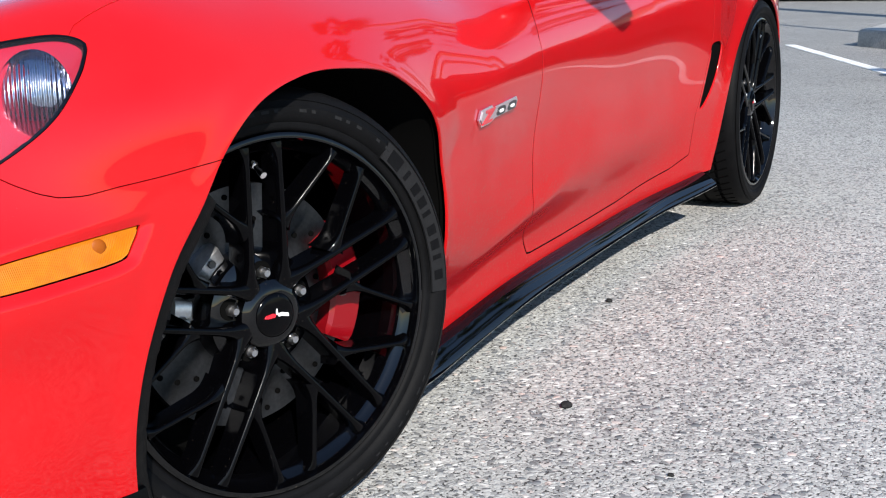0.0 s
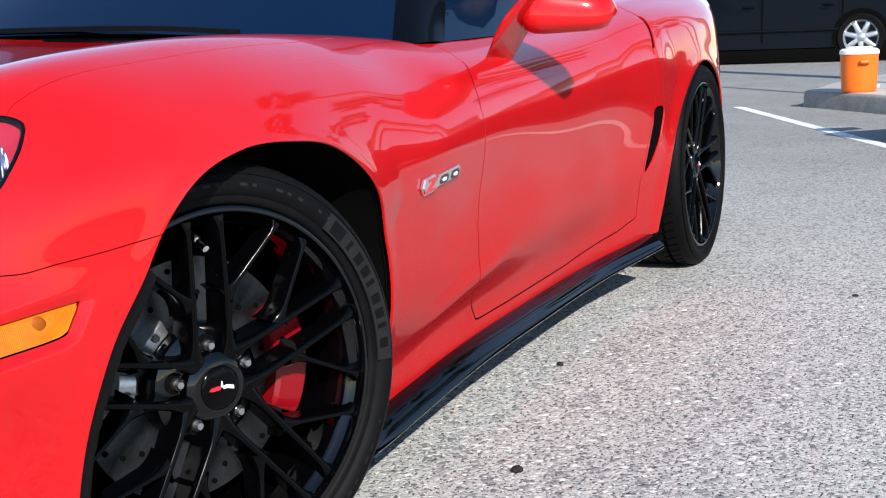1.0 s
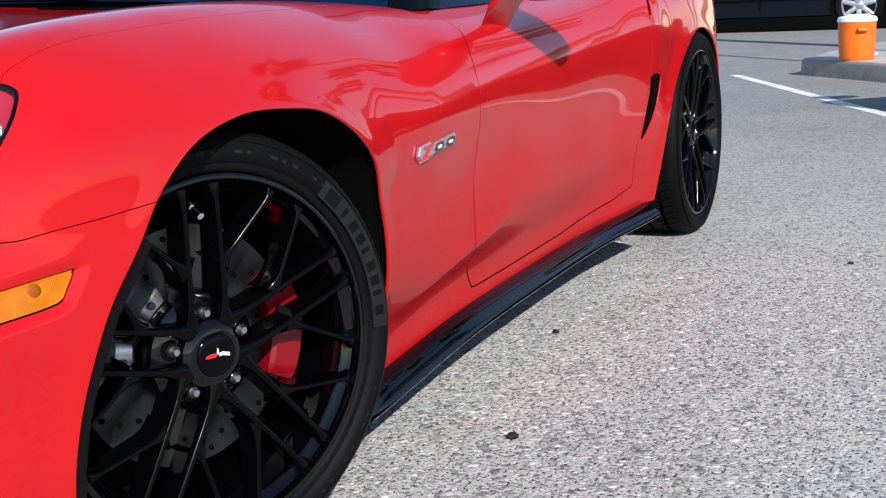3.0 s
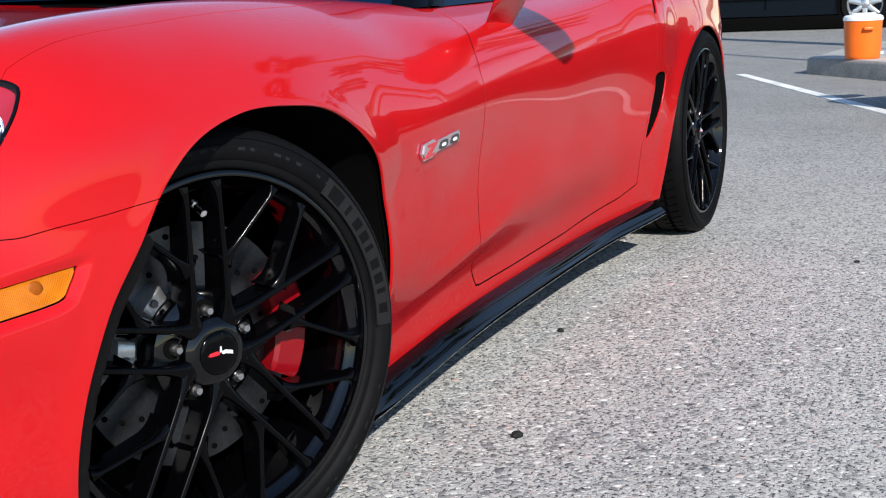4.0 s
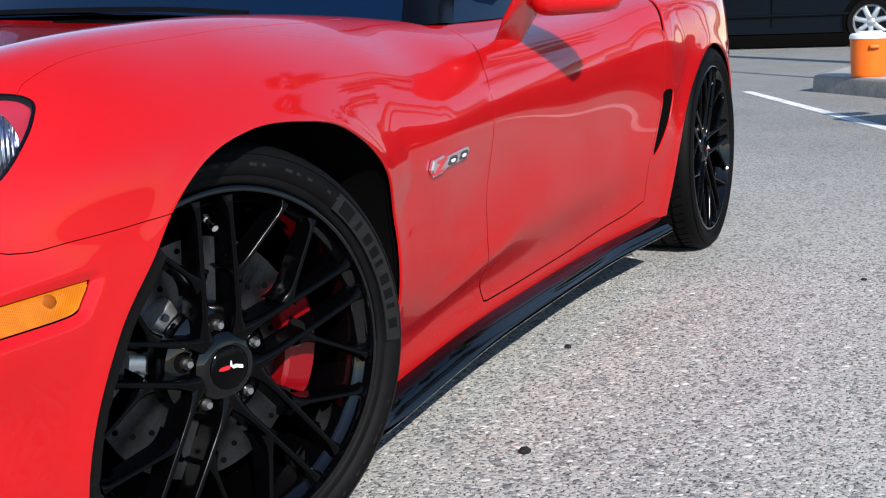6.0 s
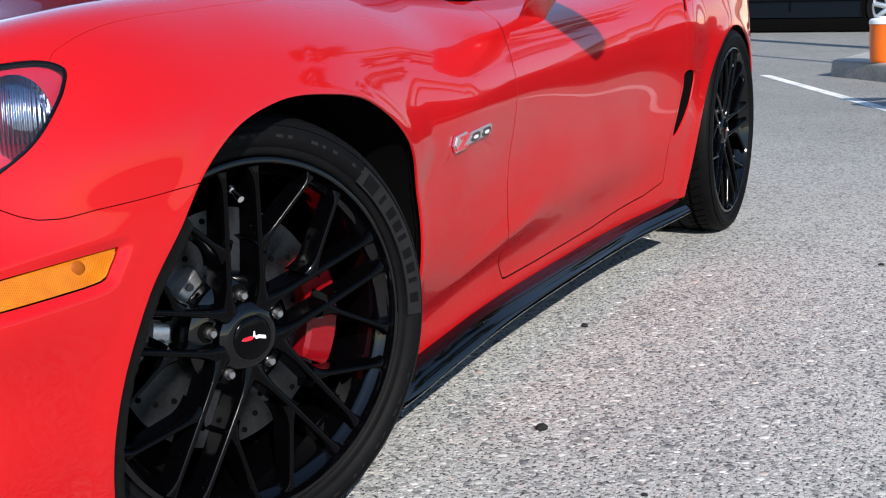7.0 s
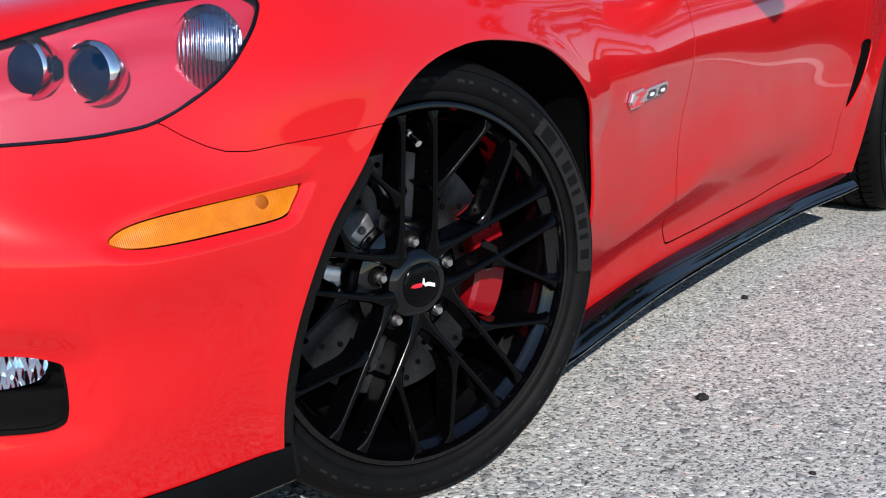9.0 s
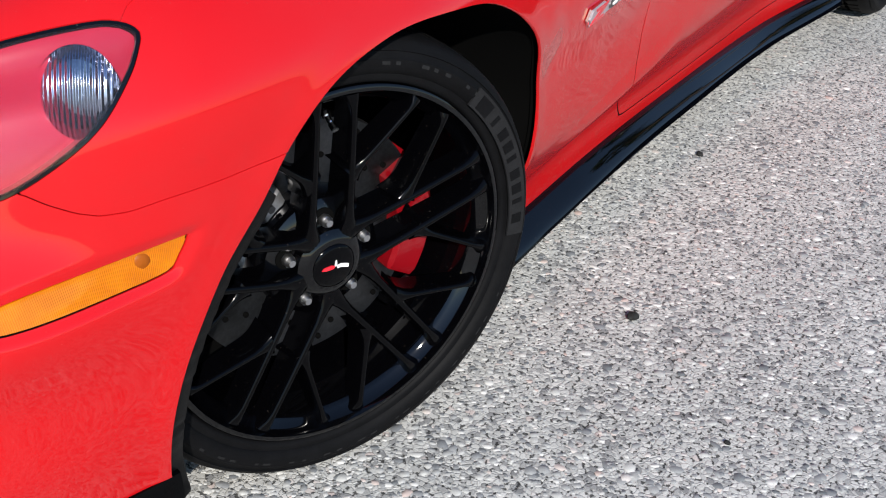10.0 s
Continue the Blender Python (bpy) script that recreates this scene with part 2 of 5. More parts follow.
TAIL = [(3.51, 0, .24), (3.54, 0, .32), (3.56, 0, .44), (3.57, 0, .58), (3.58, 0, .72), (3.59, 0, .85), (3.55, 0, .95), (3.53, 0, .958), (3.51, 0, .965)]
STATIONS = [NOSE, NOSE_FLANK, NOSE_CORNER, LAMP, BUMPER_END, FRONT_AXLE, ARCH_END, BADGE_PANEL, DOOR_FRONT, DOOR_MIDDLE, DOOR_REAR, QUARTER, REAR_AXLE, TAIL_SIDE, TAIL_CORNER, TAIL_FLANK, TAIL]


def spline(t, knots, values, tension=0.0):
    """Smooth curve through values at knots (finite-difference tangents, limited against overshoot)."""
    knots, values = np.asarray(knots, float), np.asarray(values, float)
    h = np.diff(knots)[:, None]
    d = np.diff(values, axis=0) / h
    m = np.empty_like(values)
    m[0], m[-1] = d[0], d[-1]
    m[1:-1] = (d[:-1] * h[1:] + d[1:] * h[:-1]) / (h[:-1] + h[1:])
    m *= 1 - tension
    i = np.clip(np.searchsorted(knots, t, "right") - 1, 0, len(knots) - 2)
    s = ((t - knots[i]) / h[i, 0])[:, None]
    a, b = values[i], values[i + 1]
    return (2 * s**3 - 3 * s**2 + 1) * a + (s**3 - 2 * s**2 + s) * h[i] * m[i] + (3 * s**2 - 2 * s**3) * b + (s**3 - s**2) * h[i] * m[i + 1]


def body_grid(nu=640, nv=190):
    st = np.array(STATIONS, float)                      # station, row, xyz
    mid = st[:, 4]
    ku = np.r_[0, np.cumsum(np.linalg.norm(np.diff(mid, axis=0), axis=1))]
    u = np.linspace(0, ku[-1], nu)
    along = spline(u, ku, st.reshape(len(st), -1)).reshape(nu, ROWS, 3)
    kv = np.array([0, .06, .16, .30, .44, .56, .72, .98, 1.6])
    v = np.interp(np.linspace(0, 1, nv), [0, .62, .80, 1], [0, .58, .80, 1.6])
    grid = spline(v, kv, along.transpose(1, 0, 2).reshape(ROWS, -1)).reshape(nv, nu, 3).transpose(1, 0, 2)
    return grid


def soft_step(x, a, b):
    t = np.clip((x - a) / (b - a), 0, 1)
    return t * t * (3 - 2 * t)


def grid_normals(g):
    du, dv = np.gradient(g, axis=0), np.gradient(g, axis=1)
    n = np.cross(du, dv)
    n /= np.linalg.norm(n, axis=2, keepdims=True) + 1e-12
    return n


def tri_grid(nu, nv):
    i = np.arange(nu * nv).reshape(nu, nv)
    a, b, c, d = i[:-1, :-1].ravel(), i[1:, :-1].ravel(), i[1:, 1:].ravel(), i[:-1, 1:].ravel()
    return np.concatenate([np.stack([a, b, c], 1), np.stack([a, c, d], 1)])


class Skin:
    """Triangles with their own smooth normals, to be cut along curves."""

    def __init__(self, v, n, f):
        self.v, self.n, self.f = v, n, f

    def split(self, field):
        """The part where field > 0, and the rest; both end exactly on the curve field = 0."""
        d = field(self.v)
        d = np.where(np.abs(d) < 1e-7, 1e-7, d)
        pos = d > 0
        k = pos[self.f].sum(1)
        inside, outside, cross = self.f[k == 3], self.f[k == 0], self.f[(k > 0) & (k < 3)]
        v, n, made = list(self.v), list(self.n), {}

        def point(i, j):
            key = (min(i, j), max(i, j))
            if key not in made:
                t = d[i] / (d[i] - d[j])
                made[key] = len(v)
                v.append(self.v[i] * (1 - t) + self.v[j] * t)
                m = self.n[i] * (1 - t) + self.n[j] * t
                n.append(m / (np.linalg.norm(m) + 1e-12))
            return made[key]

        a_f, b_f = [], []
        for tri in cross:
            tri = list(map(int, tri))
            one = [x for x in range(3) if pos[tri[x]] != pos[tri[(x + 1) % 3]] and pos[tri[x]] != pos[tri[(x + 2) % 3]]][0]
            a, b, c = tri[one], tri[(one + 1) % 3], tri[(one + 2) % 3]
            p, q = point(a, b), point(a, c)
            lone, pair = [(a, p, q)], [(p, b, c), (p, c, q)]
            (a_f if pos[a] else b_f).extend(lone)
            (b_f if pos[a] else a_f).extend(pair)
        v, n = np.array(v), np.array(n)
        fa = np.concatenate([inside, np.array(a_f, int).reshape(-1, 3)])
        fb = np.concatenate([outside, np.array(b_f, int).reshape(-1, 3)])
        return Skin(v, n, fa), Skin(v, n, fb)

    def keep(self, field):
        return self.split(field)[0]

    def packed(self):
        used = np.unique(self.f)
        back = np.zeros(len(self.v), int)
        back[used] = np.arange(len(used))
        return Skin(self.v[used], self.n[used], back[self.f])

    def moved(self, depth):
        return Skin(self.v + self.n * depth, self.n, self.f)

    def pushed(self, depth):
        """Moved by a depth that differs from place to place, with new normals."""
        s = Skin(self.v + self.n * depth(self.v)[:, None], self.n, self.f).packed()
        a, b, c = s.v[s.f[:, 0]], s.v[s.f[:, 1]], s.v[s.f[:, 2]]
        fn = np.cross(b - a, c - a)
        n = np.zeros_like(s.v)
        for k in range(3):
            np.add.at(n, s.f[:, k], fn)
        s.n = n / (np.linalg.norm(n, axis=1, keepdims=True) + 1e-12)
        return s

    def doubled(self):
        k = len(self.v)
        return Skin(np.concatenate([self.v, self.v * (1, -1, 1)]), np.concatenate([self.n, self.n * (1, -1, 1)]), np.concatenate([self.f, self.f[:, ::-1] + k]))

    def border(self):
        e = np.concatenate([self.f[:, [0, 1]], self.f[:, [1, 2]], self.f[:, [2, 0]]])
        key = np.sort(e, axis=1)
        _, first, count = np.unique(key, axis=0, return_index=True, return_counts=True)
        return e[first[count == 1]]

    def from_edge(self, v):
        """How far points lie from the border."""
        s = self.packed()
        b = s.v[np.unique(s.border())]
        return np.concatenate([np.sqrt(((q[:, None] - b[None]) ** 2).sum(2).min(1)) for q in np.array_split(v, 1 + len(v) // 2000)])

    def rim(self, name, start, depth, mirror=False):
        """A wall that runs inwards from the border."""
        s = self.packed()
        e = s.border()
        ids = np.unique(e)
        at = {int(i): j for j, i in enumerate(ids)}
        v = np.concatenate([s.v[ids] + s.n[ids] * start, s.v[ids] - s.n[ids] * depth])
        if mirror:
            v, e = v * (1, -1, 1), e[:, ::-1]
        k = len(ids)
        return mesh_of(name, v, [(at[int(b)], at[int(a)], at[int(a)] + k, at[int(b)] + k) for a, b in e], True)

    def mesh(self, name, edge=0.0, mirror=False):
        """As a mesh; edge: how deep its rims fold inwards."""
        s = self.packed()
        v, n, f = s.v, s.n, s.f
        if mirror:
            v, n, f = v * (1, -1, 1), n * (1, -1, 1), f[:, ::-1]
        faces, verts, normals = [tuple(map(int, t)) for t in f], v, n
        if edge:
            e = s.border()
            if mirror:
                e = e[:, ::-1]
            k = len(v)
            ids = np.unique(e)
            top = {int(i): k + j for j, i in enumerate(ids)}
            low = {int(i): k + len(ids) + j for j, i in enumerate(ids)}
            verts = np.concatenate([v, v[ids], v[ids] - n[ids] * edge])
            side = np.zeros((len(ids), 3))
            for a, b in e:
                d = v[b] - v[a]
                o = np.cross(d, n[a])
                side[np.searchsorted(ids, a)] += o
                side[np.searchsorted(ids, b)] += o
            side /= np.linalg.norm(side, axis=1, keepdims=True) + 1e-12
            round_n = side + 0.8 * n[ids]
            round_n /= np.linalg.norm(round_n, axis=1, keepdims=True) + 1e-12
            normals = np.concatenate([n, round_n, side])
            faces += [(top[int(b)], top[int(a)], low[int(a)], low[int(b)]) for a, b in e]
        me = mesh_of(name, verts, faces, True)
        me.normals_split_custom_set_from_vertices([tuple(x) for x in normals])
        return me


def polar(cx, cz, angles, radii, gap=0.0):
    """Positive outside of a closed curve in side view, told by its radius all round."""
    a = np.radians(np.r_[np.array(angles) - 360, angles, np.array(angles) + 360])
    r = np.r_[radii, radii, radii]
    def field(v):
        dx, dz = v[:, 0] - cx, v[:, 2] - cz
        rr = spline(np.arctan2(dz, dx), a, r[:, None])[:, 0]
        return np.hypot(dx, dz) - rr - gap
    return field


def polygon(pts, axes=(0, 2), gap=0.0):
    """Negative within a polygon in a flat projection (signed distance)."""
    p = np.array(pts, float)
    def field(v):
        q = v[:, list(axes)] * ((1, 1) if axes[1] == 2 else (1, -1))
        d, inside = np.full(len(q), 1e9), np.zeros(len(q), bool)
        for a, b in zip(p, np.roll(p, -1, axis=0)):
            e = b - a
            w = q - a
            t = np.clip((w @ e) / (e @ e), 0, 1)
            d = np.minimum(d, np.linalg.norm(w - t[:, None] * e, axis=1))
            if a[1] != b[1]:
                c = ((a[1] > q[:, 1]) != (b[1] > q[:, 1])) & (q[:, 0] < (b[0] - a[0]) * (q[:, 1] - a[1]) / (b[1] - a[1]) + a[0])
                inside ^= c
        return np.where(inside, -d, d) - gap
    return field


def rounded(pts, per=6):
    """A closed smooth polygon through the points."""
    p = np.array(pts, float)
    k = len(p)
    ring = np.concatenate([p[-2:], p, p[:3]])
    t = np.linspace(0, k, k * per, endpoint=False)
    return [tuple(q) for q in spline(t, np.arange(-2, k + 3), ring)]


GRID = body_grid()
GRID[:, :, 1] *= -1                                     # the driver's side
NORM = grid_normals(GRID)
SKIN = Skin(GRID.reshape(-1, 3), NORM.reshape(-1, 3), tri_grid(*GRID.shape[:2]))
if NORM[230, 76, 1] > 0:
    SKIN.n, SKIN.f = -SKIN.n, SKIN.f[:, ::-1]

# outlines in side view (x, z)
MARKER = rounded([(-0.5375, 0.4805), (-0.5171, 0.4925), (-0.4747, 0.5007), (-0.3848, 0.5093), (-0.3093, 0.5158), (-0.3042, 0.5129), (-0.3185, 0.4902), (-0.3344, 0.4778), (-0.4166, 0.4715), (-0.5008, 0.4680), (-0.5300, 0.4722)], 3)
HEADLIGHT = rounded([(-0.3040, 0.7255), (-0.3160, 0.7070), (-0.3400, 0.6815), (-0.3875, 0.6360), (-0.4504, 0.5969), (-0.4958, 0.5855), (-0.5382, 0.5808), (-0.601, 0.5781), (-0.6694, 0.5798), (-0.7101, 0.588), (-0.7202, 0.6051), (-0.68, 0.632), (-0.6196, 0.6619), (-0.5603, 0.683), (-0.4805, 0.7071), (-0.4008, 0.727), (-0.3300, 0.7355)], 4)
FOG = rounded([(-0.5748, 0.3493), (-0.5674, 0.3352), (-0.5646, 0.2888), (-0.5733, 0.2728), (-0.6064, 0.2698), (-0.6803, 0.2762), (-0.7545, 0.2896), (-0.7695, 0.3117), (-0.7493, 0.3375), (-0.6813, 0.3567), (-0.6166, 0.3613)], 5)
BUMPER = [(-0.063, 0.5924), (-0.1699, 0.5768), (-0.2572, 0.5685), (-0.3276, 0.5633), (-0.3652, 0.5587), (-0.3922, 0.5607), (-0.4112, 0.5675), (-0.4335, 0.5807), (-0.4542, 0.5971), (-0.5382, 0.5808), (-0.64, 0.579), (-0.71, 0.588), (-0.74, 0.605), (-0.8, 0.632), (-0.95, 0.64), (-1.2, 0.64), (-1.2, 0), (-0.063, 0)]
DOOR = [(0.955, 0.9), (0.95, 0.743), (0.909, 0.699), (0.887, 0.655), (0.884, 0.62), (0.889, 0.53), (0.8876, 0.4133), (0.9115, 0.3034), (1.021, 0.187), (1.043, 0.184), (1.219, 0.185), (1.611, 0.1942), (1.99, 0.2227), (2.115, 0.247), (2.085, 0.36), (2.11, 0.45), (2.145, 0.56), (2.125, 0.7), (2.137, 0.737), (2.2, 0.83), (2.25, 0.9)]
RELEASE = [(2.138, .738), (2.160, .735), (2.224, .83), (2.201, .833)]
VENT = rounded([(2.150, .565), (2.244, .558), (2.232, .489), (2.200, .440), (2.142, .386), (2.108, .389), (2.128, .465), (2.145, .520)], 4)
HOOD = [(-1.2, 0), (-1.2, .9), (-.34, .852), (-.30, .838), (-.21, .832), (-.036, .826), (.18, .817), (.40, .802), (.58, .775), (.70, .73), (.66, .55), (.58, .30), (.55, 0)]
CABIN = [(.55, -.1), (.55, 0), (.58, .30), (.66, .55), (.705, .728), (.86, .795), (1.1, .80), (2.0, .805), (2.25, .79), (2.6, .70), (3.12, .56), (3.16, 0), (3.16, -.1)]


def ridge(knots, depth, reach, a, b, below=.075):
    """A crease along a line of (x, z) between the stations a and b: a tent of the given depth."""
    k = np.array(knots, float)
    def height(v):
        zc = np.interp(v[:, 0], k[:, 0], k[:, 1])
        up = v[:, 2] - zc
        d = np.where(up > 0, np.sqrt(up**2 + .005**2), (np.sqrt(up**2 + .005**2) - .005) * (reach / below) + .005)
        fade = soft_step(v[:, 0], a, a + 0.30) * (1 - soft_step(v[:, 0], b - 0.25, b))
        return depth * fade * np.maximum(0, 1 - d / reach) ** 1.2 * (np.abs(v[:, 1]) > .7)
    return height


def dent(field, depth, soft):
    """A shallow pressing with soft edges where field < 0."""
    return lambda v: -depth * (1 - soft_step(field(v), -soft * .3, soft)) * (v[:, 1] < -.5)


CREASE = ridge([(.42, .590), (.623, .598), (.862, .625), (1.25, .642), (1.655, .665), (2.02, .698), (2.3, .715)], .014, .13, .38, 2.4, .42)
FOLD = ridge([(0.5946, 0.246), (0.7111, 0.2635), (0.9049, 0.3048), (1.253, 0.3535), (1.6, 0.4)], .008, .050, .44, 1.22, .06)
SCOOP = polygon([(.455, .578), (.465, .50), (.60, .478), (.86, .528), (.85, .575), (.62, .580)])
def scoop(v):
    """The pressing behind the front arch: deep next to the arch, running out towards the door."""
    return -.006 * (1 - soft_step(SCOOP(v), -.03, .05)) * np.clip(1 - (v[:, 0] - .47) / .36, 0, 1) * (v[:, 1] < -.5)
def arch_flare(v):
    d = FRONT_ARCH(v)
    return .003 * np.exp(-(np.maximum(d, 0) / .02) ** 2) * (v[:, 2] > .15)
def rear_flare(v):
    d = REAR_ARCH(v)
    return .008 * np.exp(-(np.maximum(d, 0) / .05) ** 2) * (v[:, 2] > .15)
def pressings(v):
    return (CREASE(v) + FOLD(v) + scoop(v) + arch_flare(v) + rear_flare(v)
            + dent(polygon(MARKER), .006, .014)(v) + dent(polygon(FOG), .012, .04)(v))


FRONT_ARCH = polar(.025, .30, [21.8, 40.6, 57, 75, 95, 114.3, 127.5, 137.2, 154.0, 171.1, 182.4, 206.1, 225, 270, 315, 340.2, 358.1],
                   [0.427, 0.426, 0.405, 0.375, 0.364, 0.359, 0.345, 0.332, 0.335, 0.345, 0.355, 0.376, 0.42, 0.5, 0.56, 0.56, 0.449])
REAR_ARCH = polar(2.72, .31, [0, 30, 60, 90, 120, 150, 180, 225, 270, 315], [.40, .392, .378, .372, .378, .392, .40, .46, .50, .46])
SKIN = SKIN.pushed(pressings)
GAP = .0023


def away(field, g=GAP):
    return lambda v: field(v) - g


def within(field, g=GAP):
    return lambda v: -field(v) - g


side_of = lambda pts: polygon(pts)
top_of = lambda pts: polygon(pts, (0, 1))
red_car = thing("sports_car", "red sports coupe with gloss black wheels, parked on asphalt", "car")
rest = SKIN.keep(FRONT_ARCH).keep(REAR_ARCH).keep(away(top_of(CABIN), 0.0)).packed()
lamp_patch = SKIN.keep(within(side_of(HEADLIGHT), .001)).keep(lambda v: .05 - v[:, 0] * 0 + (-v[:, 1] - .05) * 10).packed()
marker_patch = SKIN.keep(within(side_of(MARKER), .0020)).packed()
rest = rest.keep(away(side_of(HEADLIGHT), .0)).keep(away(side_of(MARKER), 0.0)).keep(away(side_of(VENT), 0.0)).keep(away(side_of(RELEASE), 0.0)).packed()
bumper = rest.keep(within(side_of(BUMPER), 0.0007)).keep(away(side_of(FOG), 0.0)).packed()
rest = rest.keep(away(side_of(BUMPER), 0.0007)).packed()
def hood_field(v):
    return np.maximum(top_of(HOOD)(v), np.interp(v[:, 0], [-.9, -.74, -.6, -.45, -.3], [.60, .60, .66, .695, .71]) - v[:, 2])
hood = rest.keep(within(hood_field, .0009)).packed()
rest = rest.keep(away(hood_field, .0009)).packed()
door = rest.keep(within(side_of(DOOR))).keep(lambda v: -v[:, 1] - .2).packed()
rest = rest.keep(away(side_of(DOOR))).packed()
fender = rest.keep(lambda v: 1.3 - v[:, 0]).packed()
quarter = rest.keep(lambda v: v[:, 0] - 1.3).packed()
tail = quarter.keep(lambda v: v[:, 0] - 3.2 - GAP).packed()
quarter = quarter.keep(lambda v: 3.2 - GAP - v[:, 0]).packed()
panels = {}
for name, skin in (("front_bumper", bumper.doubled()), ("hood", hood.doubled()), ("rear_bumper", tail.doubled()), ("fender", fender), ("door", door), ("rear_quarter_panel", quarter)):
    panels[name] = part(name, skin.mesh(name, 0.005), RED, red_car)
for name, skin in (("fender", fender), ("door", door), ("rear_quarter_panel", quarter)):
    part(name, skin.mesh(name, 0.014, True), RED, red_car)
inner = SKIN.keep(away(FRONT_ARCH, .004)).keep(away(REAR_ARCH, .004)).keep(away(top_of(CABIN), -.02)).keep(away(side_of(HEADLIGHT), -.002)).keep(away(side_of(FOG), .004)).keep(away(side_of(VENT), .004)).packed().moved(-.016)
part("inner_shell", inner.doubled().mesh("inner_shell"), DARK, red_car)
# Dark strip just under the surface stands in for shade in the door gap.
gap_strip = SKIN.keep(lambda v: .008 - np.abs(side_of(DOOR)(v))).keep(lambda v: -v[:, 1] - .2).keep(REAR_ARCH).packed()
part("door_gap_shade", gap_strip.moved(-.0010).mesh("door_gap_shade", 0), mat("gap_shade_black", (.0025, .0025, .0025), .9, spec=.02), red_car, "dark strip standing in for shade in the door gap")
# Red backing added under the hood gap to keep the seam from going dark.
bed = SKIN.keep(lambda v: .007 - np.abs(hood_field(v))).keep(away(top_of(CABIN), 0.0)).keep(away(side_of(HEADLIGHT), 0.0)).packed().doubled()
part("hood_gap_backing", bed.moved(-.0022).mesh("hood_gap_backing", 0), RED, red_car)


# ---- shapes ----
def lathe(profile, seg=96, name="turned", closed=False):
    """Turned about the y axis: profile of (radius, y)."""
    k = len(profile)
    verts, faces = [], []
    for i in range(seg):
        a = 2 * math.pi * i / seg
        verts += [(r * math.sin(a), y, r * math.cos(a)) for r, y in profile]
    for i in range(seg):
        j = (i + 1) % seg
        faces += [(i * k + q, j * k + q, j * k + q + 1, i * k + q + 1) for q in range(k - 1)]
        if closed:
            faces.append((i * k + k - 1, j * k + k - 1, j * k, i * k))
    return mesh_of(name, verts, faces, True)


def sweep(sections, closed=True, caps=True, name="swept", smooth=True):
    """Joins rings of equal length."""
    k = len(sections[0])
    verts = [tuple(p) for ring in sections for p in ring]
    faces = []
    for i in range(len(sections) - 1):
        for j in range(k if closed else k - 1):
            a, b = i * k + j, i * k + (j + 1) % k
            faces.append((a, b, b + k, a + k))
    if caps:
        faces.append(tuple(range(k))[::-1])
        faces.append(tuple((len(sections) - 1) * k + j for j in range(k)))
    me = mesh_of(name, verts, faces, smooth)
    return me


def sharpened(me, angle=35):
    """Smooth shading that keeps edges sharper than the angle."""
    me.set_sharp_from_angle(angle=radians(angle))
    return me


def box_bm(sx, sy, sz, bevel=0.0, seg=2, at=(0, 0, 0)):
    bm = bmesh.new()
    bmesh.ops.create_cube(bm, size=1, matrix=Matrix.Translation(at) @ Matrix.Diagonal((sx, sy, sz, 1)))
    if bevel:
        bmesh.ops.bevel(bm, geom=bm.edges[:], offset=bevel, segments=seg, affect="EDGES", profile=0.6)
        for f in bm.faces:
            f.smooth = True
    return bm


def drum_bm(r1, r2, depth, seg=24, m=None, bevel=0.0):
    bm = bmesh.new()
    bmesh.ops.create_cone(bm, cap_ends=True, segments=seg, radius1=r1, radius2=r2, depth=depth, matrix=m or Matrix())
    if bevel:
        bmesh.ops.bevel(bm, geom=[e for e in bm.edges if len(e.link_faces) == 2 and e.calc_face_angle(0) > 0.9], offset=bevel, segments=2, affect="EDGES")
    for f in bm.faces:
        f.smooth = len(f.verts) == 4
    return bm


def prism(outline, depth, name="plate"):
    """A flat outline (x, z) given thickness along y."""
    k = len(outline)
    verts = [(x, 0, z) for x, z in outline] + [(x, depth, z) for x, z in outline]
    faces = [tuple(range(k)), tuple(range(2 * k - 1, k - 1, -1))] + [(i, i + k, (i + 1) % k + k, (i + 1) % k) for i in range(k)]
    bm = bmesh.new()
    vs = [bm.verts.new(v) for v in verts]
    for f in faces:
        bm.faces.new([vs[i] for i in f])
    bmesh.ops.recalc_face_normals(bm, faces=bm.faces[:])
    return bm


# ---- car trim below the body ----
def belt_strip(lo, hi, profile, name):
    """A strip that runs along the lower edge of the body; profile of (outwards, up) from that edge."""
    edge = GRID[lo:hi, 0]
    d = np.gradient(edge, axis=0)
    out = np.stack([d[:, 1], -d[:, 0], 0 * d[:, 0]], 1)
    out /= np.linalg.norm(out, axis=1, keepdims=True)
    if out[len(out) // 2, 1] > 0:
        out = -out
    return sharpened(sweep([[p + o * a + np.array((0, 0, b)) for a, b in profile] for p, o in zip(edge, out)], name=name), 40)


def index_at(x):
    return int(np.argmin(np.abs(GRID[:, 0, 0] - x)))


SKIRT = [(-.03, .012), (.0, .004), (.014, -.003), (.028, -.012), (.040, -.0215), (.047, -.029), (.050, -.035), (.047, -.039), (.02, -.041), (-.03, -.041)]
LIP = [(-.012, .004), (.003, .0), (.006, -.010), (.010, -.036), (.011, -.042), (.006, -.046), (-.02, -.044)]
for flip in (False, True):
    for name, me in (("side_skirt", belt_strip(index_at(.43), index_at(2.27), SKIRT, "side_skirt")),
                     ("front_splitter", belt_strip(1, index_at(-.300), LIP, "front_splitter"))):
        if flip:
            me.transform(Matrix.Diagonal((1, -1, 1, 1)))
            me.flip_normals()
        part(name, me, GLOSS_TRIM if name == "side_skirt" else SATIN_BLACK, red_car, "black %s" % name.replace("_", " "))


